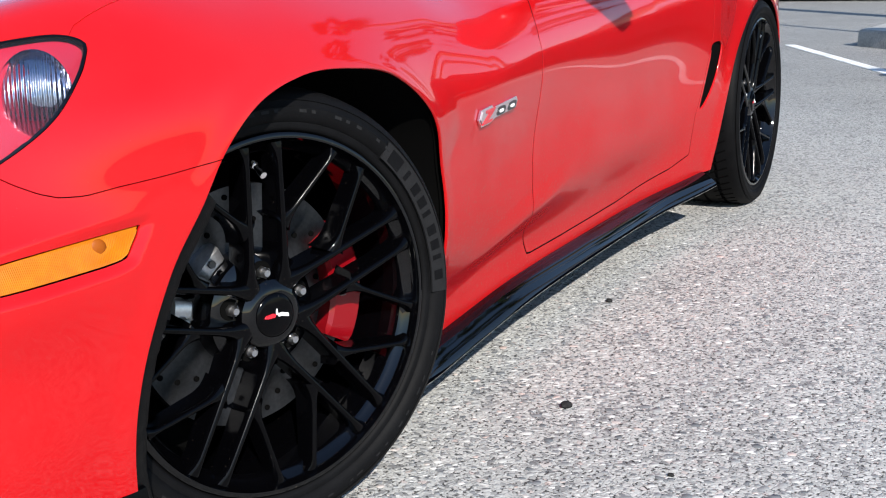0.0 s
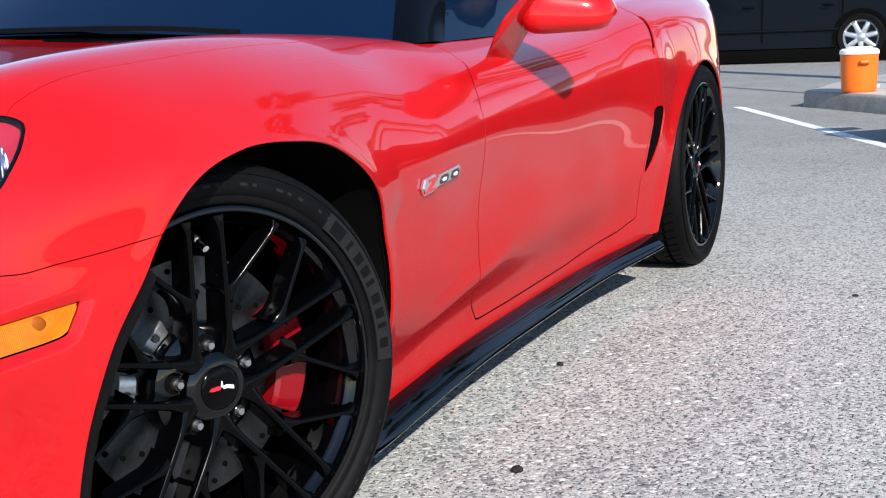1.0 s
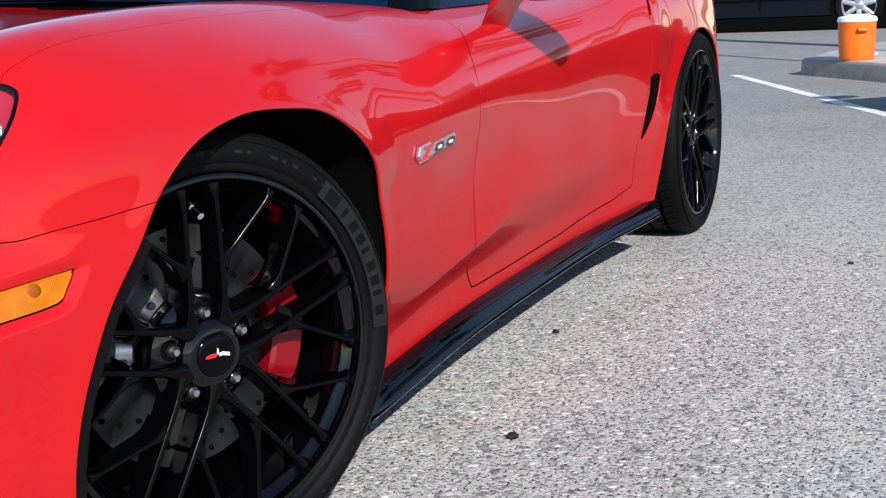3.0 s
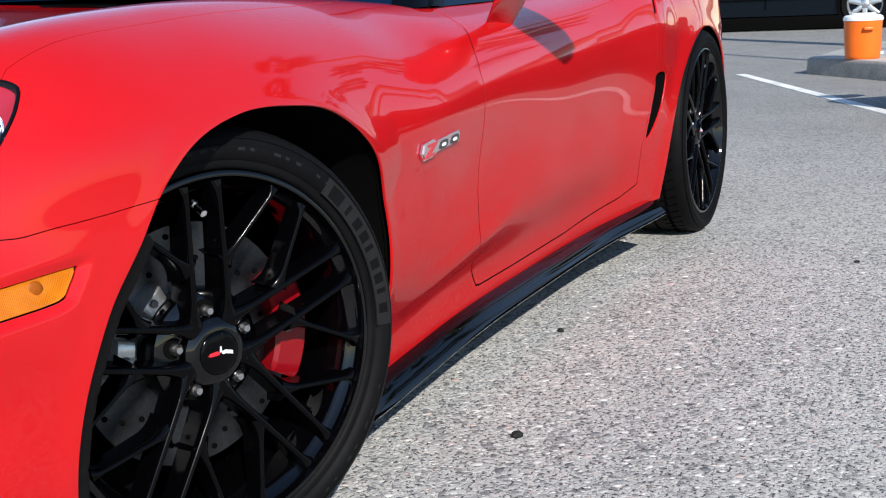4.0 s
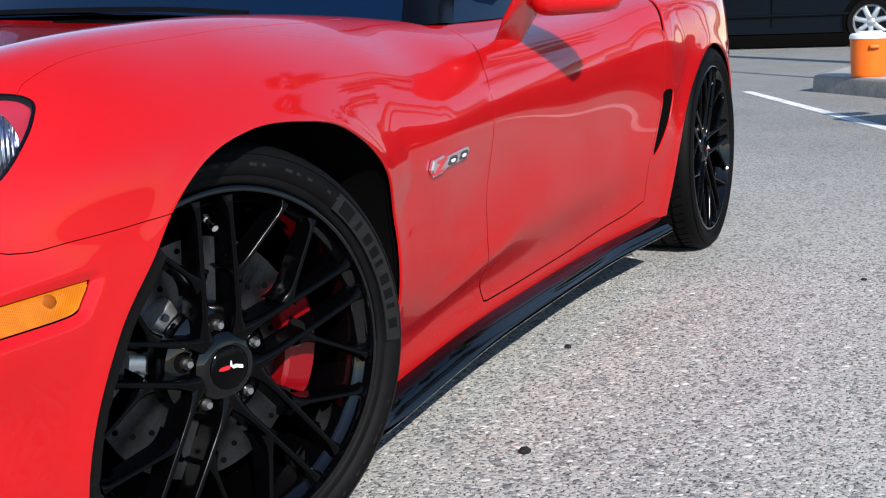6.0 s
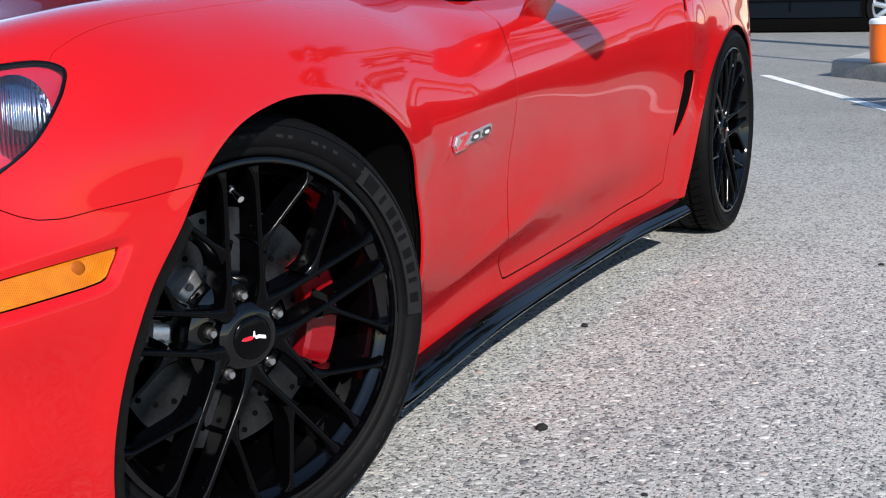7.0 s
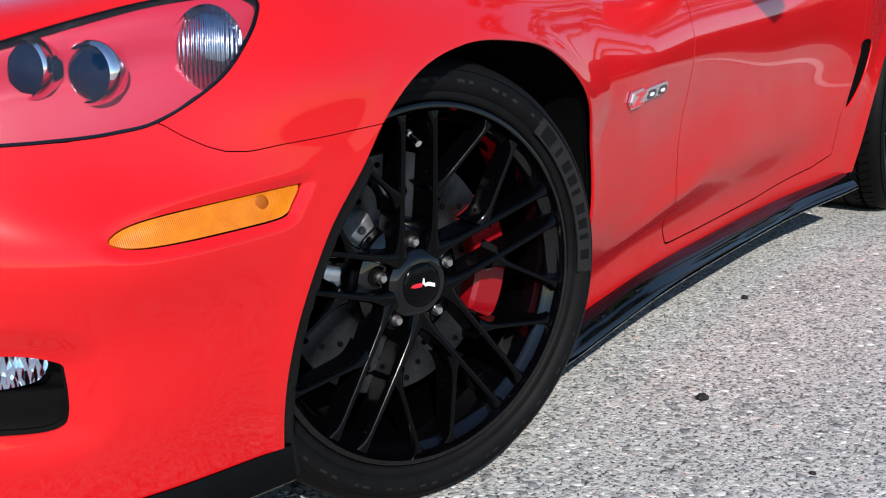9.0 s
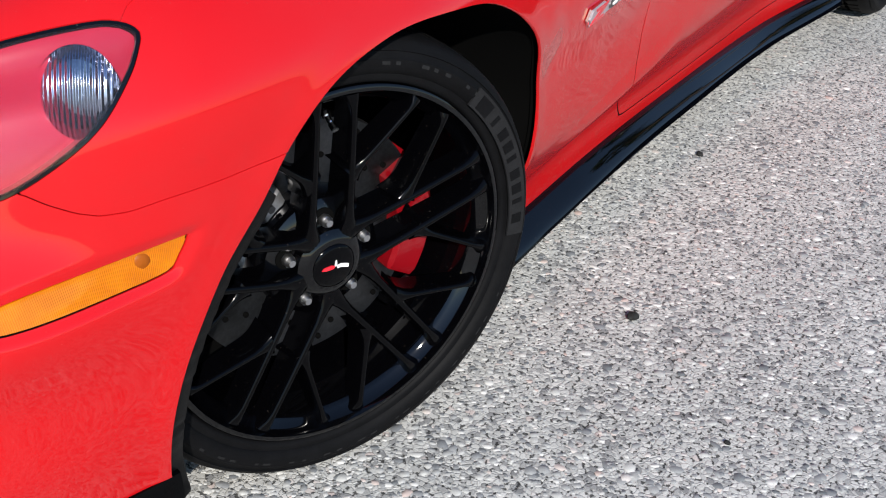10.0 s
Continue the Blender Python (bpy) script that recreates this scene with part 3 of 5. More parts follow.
def arch_strip(cx, cz, field, a0, a1, y, profile, name, n=60):
    """A strip along a wheel arch; profile of (towards the hub, inwards)."""
    rings = []
    for a in np.radians(np.linspace(a0, a1, n)):
        u = np.array((math.cos(a), 0, math.sin(a)))
        lo, hi = .2, .7
        for _ in range(30):
            mid = (lo + hi) / 2
            if field(np.array([[cx + u[0] * mid, 0, cz + u[2] * mid]]))[0] > 0:
                hi = mid
            else:
                lo = mid
        rings.append([(cx + u[0] * (lo - p), y(cx + u[0] * lo, cz + u[2] * lo) + q, cz + u[2] * (lo - p)) for p, q in profile])
    return sharpened(sweep(rings, name=name), 40)


def body_y(x, z):
    """The body's side at a place, seen from the side."""
    i = np.argmin(np.abs(SKIN.v[:, 0] - x) + np.abs(SKIN.v[:, 2] - z) + (SKIN.v[:, 1] > -.6) * 9)
    return SKIN.v[i, 1]


def liner(cx, cz, field, y1, name):
    """The dark well behind a wheel arch, from just inside the body to y1."""
    edge = arch_strip(cx, cz, field, -14, 196, lambda x, z: body_y(x, z) + .016, [(-.006, 0), (-.020, 0), (-.020, .30), (-.006, .30)], name)
    back = drum_bm(.42, .42, .02, 48, Matrix.Translation((cx, y1, cz)) @ Matrix.Rotation(radians(90), 4, "X"))
    edge_bm = bmesh.new()
    edge_bm.from_mesh(edge)
    tmp = bpy.data.meshes.new("tmp")
    back.to_mesh(tmp)
    back.free()
    edge_bm.from_mesh(tmp)
    me = bpy.data.meshes.new(name)
    edge_bm.to_mesh(me)
    edge_bm.free()
    return me


for flip in (1, -1):
    for nm, cx, cz, field, y1 in (("front_wheel_liner", .025, .30, FRONT_ARCH, -.52), ("rear_wheel_liner", 2.72, .31, REAR_ARCH, -.50)):
        me = liner(cx, cz, field, y1, nm)
        if flip < 0:
            me.transform(Matrix.Diagonal((1, -1, 1, 1)))
            me.flip_normals()
        part(nm, me, DARK, red_car)
me = arch_strip(.025, .30, FRONT_ARCH, 134, 206, body_y, [(-.003, .006), (.003, .005), (.024, .004), (.027, .006), (.027, .010), (-.003, .03)], "arch_flap")
part("arch_flap", me, BLACK_PLASTIC, red_car, "black plastic wheel arch extension")
me = arch_strip(2.72, .31, REAR_ARCH, 180, 200, body_y, [(-.010, .004), (.0, .002), (.016, .010), (.018, .014), (.016, .03), (-.010, .03)], "arch_flap")
part("arch_flap", me, BLACK_PLASTIC, red_car, "black plastic wheel arch extension")

pan = prism([(-.62, .15), (-.50, .125), (.0, .12), (2.9, .12), (3.40, .26), (3.40, .32), (2.9, .20), (-.50, .19)], 1.50)
bmesh.ops.translate(pan, verts=pan.verts[:], vec=(0, -.75, 0))
part("floor_pan", pan, DARK, red_car, "dark floor pan under the car")


# ---- wheels ----
def tyre_mesh(R, rim, w):
    h = R - rim
    prof = [(rim - .004, .012), (rim + .003, -.006), (rim + .006, -.011), (rim + .010, -.0125), (rim + .016, -.0125), (rim + .018, -.0155), (rim + .45 * h, -.0205),
            (rim + .58 * h, -.0200), (rim + .60 * h, -.0185), (rim + .72 * h, -.0150), (rim + .74 * h, -.0165), (rim + .78 * h, -.0145), (R - .016, -.0120), (R - .008, -.0075), (R - .003, .002), (R - .0008, .014)]
    for y in np.linspace(.03, w - .05, 5):
        prof += [(R, y - .006), (R, y + .02), (R - .007, y + .022), (R - .007, y + .030), (R, y + .032)]
    prof += [(R - .01, w - .005), (rim + .5 * h, w + .01), (rim, w)]
    return sharpened(lathe(prof, 128, "tyre"), 40)


def tread_cuts(R, w, n=64):
    """Slanted sipes on the shoulder, as thin dark ribs set into the tread."""
    bm = bmesh.new()
    for i in range(n):
        a = 2 * math.pi * i / n
        m = Matrix.Rotation(a, 4, "Y") @ Matrix.Translation((0, .048, R - .0018)) @ Matrix.Rotation(radians(24), 4, "Z")
        bmesh.ops.create_cube(bm, size=1, matrix=m @ Matrix.Diagonal((.0045, .066, .005, 1)))
    return bm


def spoke_mesh(p0, p1, w0, w1, d0, d1, bow):
    """One thin bar of a wheel from p0 to p1 (x, z in the wheel's plane), chamfered, deeper than wide."""
    p0, p1 = np.array(p0), np.array(p1)
    along = (p1 - p0) / np.linalg.norm(p1 - p0)
    side = np.array((-along[1], along[0]))
    rings = []
    for t in (0, .06, .13, .22, .35, .5, .65, .78, .87, .93, .97, 1):
        c = p0 + (p1 - p0) * t
        half = w0 + (w1 - w0) * t
        flare = .007 * max(0, (t - .86) / .14) ** 2 + .012 * max(0, (.24 - t) / .24) ** 2
        y = bow[0] + (bow[1] - bow[0]) * t - bow[2] * math.sin(math.pi * t) + .004 * max(0, (t - .88) / .12) ** 2
        dep = d0 + (d1 - d0) * t
        ring = []
        for s, q in ((-.30, -.0012), (.30, -.0012), (.72, .0006), (.98, .0040), (1.08, .010), (1.35, dep), (-1.35, dep), (-1.08, .010), (-.98, .0040), (-.72, .0006)):
            o = c + side * s * (half + flare)
            ring.append((o[0], y + q, o[1]))
        rings.append(ring)
    return sharpened(sweep(rings, name="spoke"), 62)


def wheel(at, R, rim, width, phase, front=True):
    """Gloss black multi-spoke wheel; local -y points outwards."""
    k = rim / .259
    barrel = lathe([(rim - .024, .0140), (rim - .019, .0085), (rim - .0120, .0020), (rim - .0090, -.0055), (rim - .006, -.0125), (rim - .001, -.0130), (rim + .002, -.0105), (rim + .001, .004), (rim - .008, .016), (rim - .012, width * .5),
                    (rim - .003, width), (rim - .012, width), (rim - .032, width * .8), (rim - .036, width * .3), (rim - .032, .05), (rim - .027, .03), (rim - .025, .018)], 128, "wheel", True)
    hub = part("wheel", sharpened(barrel, 50), GLOSS_TRIM, red_car, "gloss black multi-spoke alloy wheel")
    hub.matrix_world = at
    part("tyre", tyre_mesh(R, rim, width), RUBBER, hub, "black low-profile rubber tyre")
    part("tread_groove", tread_cuts(R, width), DARK, hub)
    part("hub", sharpened(lathe([(.0, .008), (.036, .008), (.042, .010), (.050, .016), (.052, .030), (.076, .034), (.086, .040), (.090, .052), (.088, .085), (.03, .09)], 60, "hub"), 40), GLOSS_TRIM, hub)
    part("center_cap", sharpened(lathe([(.0, .0035), (.026, .0042), (.031, .0060), (.033, .009), (.033, .014)], 48, "center_cap"), 50), BLACK_PAINT, hub)
    meshes = {}
    for g in range(5):
        a = phase + g * 2 * math.pi / 5
        for s in (-1, 1):
            key = s
            if key not in meshes:
                r1 = rim - .011
                off = .0265
                main = spoke_mesh((s * .029, .036), (s * off * k, math.sqrt(r1**2 - (off * k) ** 2)), .0064, .0052, .05, .034, (.012, -.0095, .001))
                e = s * radians(29.5)
                br = spoke_mesh((s * .0275, .128 * k), (r1 * math.sin(e), r1 * math.cos(e)), .0052, .0044, .042, .032, (.0030, -.0095, .000))
                meshes[key] = (main, br)
            for me in meshes[key]:
                o = part("spoke", me, BLACK_PAINT, hub)
                o.matrix_parent_inverse = Matrix()
                o.matrix_basis = Matrix.Rotation(a, 4, "Y")
        m = Matrix.Rotation(a, 4, "Y") @ Matrix.Translation((0, .031, .0603)) @ Matrix.Rotation(radians(90), 4, "X") @ Matrix.Diagonal((.88, .88, 1, 1))
        if "nut" not in meshes:
            bm = drum_bm(.0105, .0095, .022, 6)
            bmesh.ops.create_cone(bm, cap_ends=True, segments=18, radius1=.0088, radius2=.0055, depth=.005, matrix=Matrix.Translation((0, 0, .0135)))
            bmesh.ops.create_cone(bm, cap_ends=True, segments=20, radius1=.0135, radius2=.0125, depth=.005, matrix=Matrix.Translation((0, 0, -.010)))
            me = bpy.data.meshes.new("lug_nut")
            bm.to_mesh(me)
            bm.free()
            meshes["nut"] = me
        o = part("lug_nut", meshes["nut"], STEEL, hub, "bright steel lug nut")
        o.matrix_basis = m
        pocket = part("lug_pocket", drum_bm(.0155, .0155, .004, 20), DARK, hub)
        pocket.matrix_basis = Matrix.Rotation(a, 4, "Y") @ Matrix.Translation((0, .0325, .0603)) @ Matrix.Rotation(radians(90), 4, "X")
    # valve between a pair of spokes
    bm = drum_bm(.0042, .0036, .030, 12)
    bmesh.ops.create_cone(bm, cap_ends=True, segments=12, radius1=.0052, radius2=.0052, depth=.010, matrix=Matrix.Translation((0, 0, .012)))
    bmesh.ops.create_cone(bm, cap_ends=True, segments=8, radius1=.0062, radius2=.0062, depth=.004, matrix=Matrix.Translation((0, 0, -.008)))
    v = part("valve", bm, CHROME, hub, "chrome tyre valve")
    v.matrix_basis = Matrix.Rotation(phase, 4, "Y") @ Matrix.Translation((0, .012, .212 * k)) @ Matrix.Rotation(radians(120), 4, "X")
    # emblem: crossed flags as plain shapes
    for nm, pts, mt in (("emblem_flag", [(-.0200, -.0020), (-.0165, .0020), (-.0060, .0035), (-.0005, .0015), (-.0030, -.0030), (-.0140, -.0035)], CALIPER_BRIGHT),
                        ("emblem_flag", [(.0010, .0010), (.0080, .0030), (.0190, -.0005), (.0190, -.0060), (.0080, -.0025), (.0030, -.0030)], WHITE_PAINT),
                        ("emblem_staff", [(-.0015, .0005), (.0000, .0100), (.0012, .0100), (.0022, .0010)], WHITE_PAINT)):
        p = part(nm, prism([(x, z + .001) for x, z in pts], -.0015), mt, hub)
        p.matrix_basis = Matrix.Translation((0, .0040, 0)) @ Matrix.Diagonal((1.05, 1, .92, 1))
    return hub


def arc_block(r0, r1, a0, a1, y0, y1, n=14, name="arc", bulge=0.0):
    rings = []
    for t in np.linspace(0, 1, n):
        a = radians(a0 + (a1 - a0) * t)
        e = bulge * math.sin(math.pi * t)
        s, c = math.sin(a), math.cos(a)
        taper = .004 if t in (0.0, 1.0) else 0
        prof = [(r0 + taper, y0 + .006), (r0 + .006, y0 + taper), (r1 - .010 + e, y0 + taper), (r1 - taper + e, y0 + .012), (r1 - taper + e, y1), (r0 + taper, y1)]
        rings.append([(r * s, y, r * c) for r, y in prof])
    return sharpened(sweep(rings, name=name), 32)


CALIPER_BRIGHT = mat("red_enamel", (0.55, 0.008, 0.02), 0.3, 0, 0.5)
PALE_SCRIPT = mat("pale_script", (0.42, 0.16, 0.16), 0.5)
WHITE_PAINT = mat("white_enamel", (0.78, 0.78, 0.78), 0.35)


def brake(at, a0, a1, side="front"):
    disc = part("brake_disc", sharpened(lathe([(.085, .082), (.180, .082), (.180, .110), (.085, .110)], 96, "brake_disc", True), 40), DISC, red_car, "drilled steel brake disc")
    disc.matrix_world = at
    part("disc_hat", sharpened(lathe([(.03, .06), (.078, .062), (.086, .07), (.086, .10)], 60, "disc_hat"), 40), STEEL, disc, "bright machined disc hat")
    # Small dark discs stand for the shade in the drilled holes.
    hole = drum_bm(.0042, .0042, .004, 10)
    hm = bpy.data.meshes.new("disc_hole")
    hole.to_mesh(hm)
    hole.free()
    for i in range(40):
        o = part("disc_hole", hm, DARK, disc)
        o.matrix_basis = Matrix.Rotation(2 * math.pi * i / 40, 4, "Y") @ Matrix.Translation((0, .0815, (.104, .128, .150, .166)[i % 4])) @ Matrix.Rotation(radians(90), 4, "X")
    cal = part("caliper", arc_block(.134, .192, a0, a1, .050, .132, 18, "caliper", .004), CALIPER, red_car, "red painted brake caliper")
    cal.matrix_world = at
    mid = (a0 + a1) / 2
    for da, r in ((-30, .175), (2, .150), (33, .178)):
        b = part("caliper_bolt", drum_bm(.0085, .0085, .010, 6), DARK_STEEL, cal)
        b.matrix_basis = Matrix.Rotation(radians(mid + da), 4, "Y") @ Matrix.Translation((0, .049, r)) @ Matrix.Rotation(radians(90), 4, "X")
    for da in (-18, -14, -10, 14, 18, 22):
        bar = part("caliper_script", box_bm(.0022, .0016, .016), PALE_SCRIPT, cal)
        bar.matrix_basis = Matrix.Rotation(radians(mid + da), 4, "Y") @ Matrix.Translation((0, .0515, .165))
    return disc


DISC = grainy("worn_disc_steel", (0.085, 0.087, 0.092), 0.36, 200, 0.25, 0.5, 1.0, 0.0002)
DARK_STEEL = mat("dark_steel", (0.12, 0.12, 0.125), 0.4, 1.0)
STEER = 21.6
front_left = pose(0, -.891, .3225, 0, 0, -STEER)
LUG_PHASE = math.radians(-3.7)
wheel_fl = wheel(front_left, .3225, .259, .255, LUG_PHASE)
brake(front_left, 58, 118)
SUNLIT_ALLOY = grainy("sunlit_alloy", (0.52, 0.52, 0.54), 0.34, 120, 0.25, 0.5, 0.9, 0.0004)
# Bright arcs added for the sunlit parts of disc and hat.
for a0, a1, r0, r1 in ((-54, -28, .086, .120), (-100, -74, .098, .140)):
    o = part("sunlit_arc", arc_block(r0, r1, a0, a1, .060, .086, 8, "sunlit_arc"), SUNLIT_ALLOY, red_car, "bright arc standing in for sunlight on the brake disc")
    o.matrix_world = front_left
    b = part("arc_bolt", drum_bm(.006, .006, .006, 6), DARK_STEEL, o)
    b.matrix_basis = Matrix.Rotation(radians((a0 + a1) / 2), 4, "Y") @ Matrix.Translation((0, .0575, (r0 + r1) / 2)) @ Matrix.Rotation(radians(90), 4, "X")
rear_left = pose(2.72, -.952, .336, 0, 0, 0)
wheel(rear_left, .336, .272, .31, math.radians(10))
brake(rear_left, 210, 300)
for hub_m, R, rim, w in ((pose(0, .92, .3225, 0, 0, 180 - STEER), .3225, .259, .255), (pose(2.72, .952, .336, 0, 0, 180), .336, .272, .31)):
    wheel(hub_m, R, rim, w, 0.3)
    brake(hub_m, 210, 300)


# ---- tyre lettering: a paler panel with plain bars ----
PALE_RUBBER = grainy("pale_rubber", (0.0085, 0.0085, 0.0092), 0.8, 500, 0.3, 0.15)
DUSTY_RUBBER = grainy("dusty_rubber", (0.007, 0.007, 0.0075), 0.75, 400, 0.4, 0.2)


def ring_plate(r0, r1, a0, a1, y, thick, n):
    rings = []
    for t in np.linspace(0, 1, n):
        a = radians(a0 + (a1 - a0) * t)
        s, c = math.sin(a), math.cos(a)
        rings.append([(r * s, yy, r * c) for r, yy in ((r0, y[0]), (r1, y[1]), (r1, y[1] + thick), (r0, y[0] + thick))])
    return sharpened(sweep(rings, name="plate"), 30)


def lettering(hub, a0, a1, count, r0, r1, y):
    part("sidewall_panel", ring_plate(r0, r1, a0, a1, y, .003, 30), PALE_RUBBER, hub, "paler raised panel on the sidewall")
    part("sidewall_mark", ring_plate(r0 + .003, r1 - .004, a0 + 2.5, a0 + 8, (y[0] - .0006, y[1] - .0006), .002, 4), RUBBER, hub)
    span = (a1 - a0 - 13) / count
    for i in range(count):
        b = a0 + 11 + i * span
        part("sidewall_letter_bar", ring_plate(r0 + .005, r1 - .006, b, b + span * (.62 if i % 3 else .3), (y[0] - .0006, y[1] - .0006), .002, 3), RUBBER, hub)


lettering(wheel_fl, 41, 93, 8, .2735, .3010, (-.0205, -.0205))
for i in range(26):
    a = -62 + i * 4.1
    if i % 7 not in (2, 5):
        part("sidewall_letter_bar", ring_plate(.289, .296, a, a + (1.4 + i % 3 * .5), (-.0209, -.0197), .002, 3), DUSTY_RUBBER, wheel_fl)
for i in range(30):
    a = 112 + i * 3.9
    if i % 6 not in (1, 4):
        part("sidewall_letter_bar", ring_plate(.290, .2955, a, a + (1.2 + i % 4 * .4), (-.0209, -.0197), .002, 3), DUSTY_RUBBER, wheel_fl)


# ---- lamps, badge, mirror, glass ----
def clear_cover(name, tint=(1, 1, 1), gloss=0.02, haze=0.0):
    m = bpy.data.materials.new(name)
    m.use_nodes = True
    n, l = m.node_tree.nodes, m.node_tree.links
    n.remove(n["Principled BSDF"])
    t, g, mx, fr = n.new("ShaderNodeBsdfTransparent"), n.new("ShaderNodeBsdfGlossy"), n.new("ShaderNodeMixShader"), n.new("ShaderNodeFresnel")
    t.inputs[0].default_value = (*tint, 1)
    g.inputs["Roughness"].default_value = gloss
    fr.inputs["IOR"].default_value = 1.5
    l.new(fr.outputs[0], mx.inputs[0])
    l.new(t.outputs[0], mx.inputs[1])
    l.new(g.outputs[0], mx.inputs[2])
    if haze:
        # Pale diffuse share: sky sheen and scatter painted into the cover.
        d, mh = n.new("ShaderNodeBsdfDiffuse"), n.new("ShaderNodeMixShader")
        d.inputs[0].default_value = (0.75, 0.72, 0.74, 1)
        sc = noise_tex(n, l, coords(n, l), 14, 5, 0.6)
        rp = ramp(n, [(0.3, (haze * .4,) * 3), (0.75, (haze * 1.7,) * 3)])
        l.new(sc.outputs[0], rp.inputs[0])
        l.new(rp.outputs[0], mh.inputs[0])
        l.new(mx.outputs[0], mh.inputs[1])
        l.new(d.outputs[0], mh.inputs[2])
        mx = mh
    l.new(mx.outputs[0], n["Material Output"].inputs["Surface"])
    return m


CLEAR = clear_cover("clear_polycarbonate", (0.96, 0.95, 0.97))
HAZED = clear_cover("hazed_polycarbonate", (0.96, 0.95, 0.97), 0.02, 0.008)
LAMP_RED = mat("lamp_bezel_paint", (0.36, 0.010, 0.034), 0.35, 0, 0.3, 0.1, spec=0.2)
# Reflected sky is put into the metal's blue tint.
RIBBED = mat("ribbed_reflector", (0.55, 0.68, 0.88), 0.10, 1.0)
n_, l_, p_ = nodes_of(RIBBED)
vo = n_.new("ShaderNodeTexVoronoi")
vo.inputs["Scale"].default_value = 130
sq = n_.new("ShaderNodeMapping")
sq.inputs["Scale"].default_value, sq.inputs["Rotation"].default_value = (1.0, 1.0, 0.35), (0.0, 0.5, 0.0)
l_.new(coords(n_, l_).outputs[0], sq.inputs[0])
l_.new(sq.outputs[0], vo.inputs["Vector"])
bump(n_, l_, p_, vo.outputs["Distance"], 1.0, 0.008)
FINE_RIBS = mat("finely_ribbed_reflector", (0.48, 0.52, 0.66), 0.25, 1.0)
n_, l_, p_ = nodes_of(FINE_RIBS)
wv = n_.new("ShaderNodeTexWave")
wv.inputs["Scale"].default_value, wv.inputs["Distortion"].default_value = 62, 0.6
l_.new(coords(n_, l_).outputs[0], wv.inputs["Vector"])
bump(n_, l_, p_, wv.outputs["Fac"], 1.0, 0.004)
n_, l_, p_ = nodes_of(AMBER)
wv = n_.new("ShaderNodeTexWave")
wv.inputs["Scale"].default_value = 150
l_.new(coords(n_, l_).outputs[0], wv.inputs["Vector"])
bump(n_, l_, p_, wv.outputs["Fac"], 0.3, 0.002)
glow = noise_tex(n_, l_, coords(n_, l_), 28, 4, 0.6)
gr = ramp(n_, [(0.25, (0.36, 0.085, 0.0)), (0.5, (0.45, 0.12, 0.0)), (0.75, (0.52, 0.155, 0.001))])
l_.new(glow.outputs[0], gr.inputs[0])
l_.new(gr.outputs[0], p_.inputs["Base Color"])
p_.inputs["Transmission Weight"].default_value = 0.0
p_.inputs["Subsurface Weight"].default_value = 0.0


def lamp_top(v):
    return v[:, 2] - np.interp(v[:, 0], [-.74, -.60, -.45, -.314], [.624, .691, .721, .736])


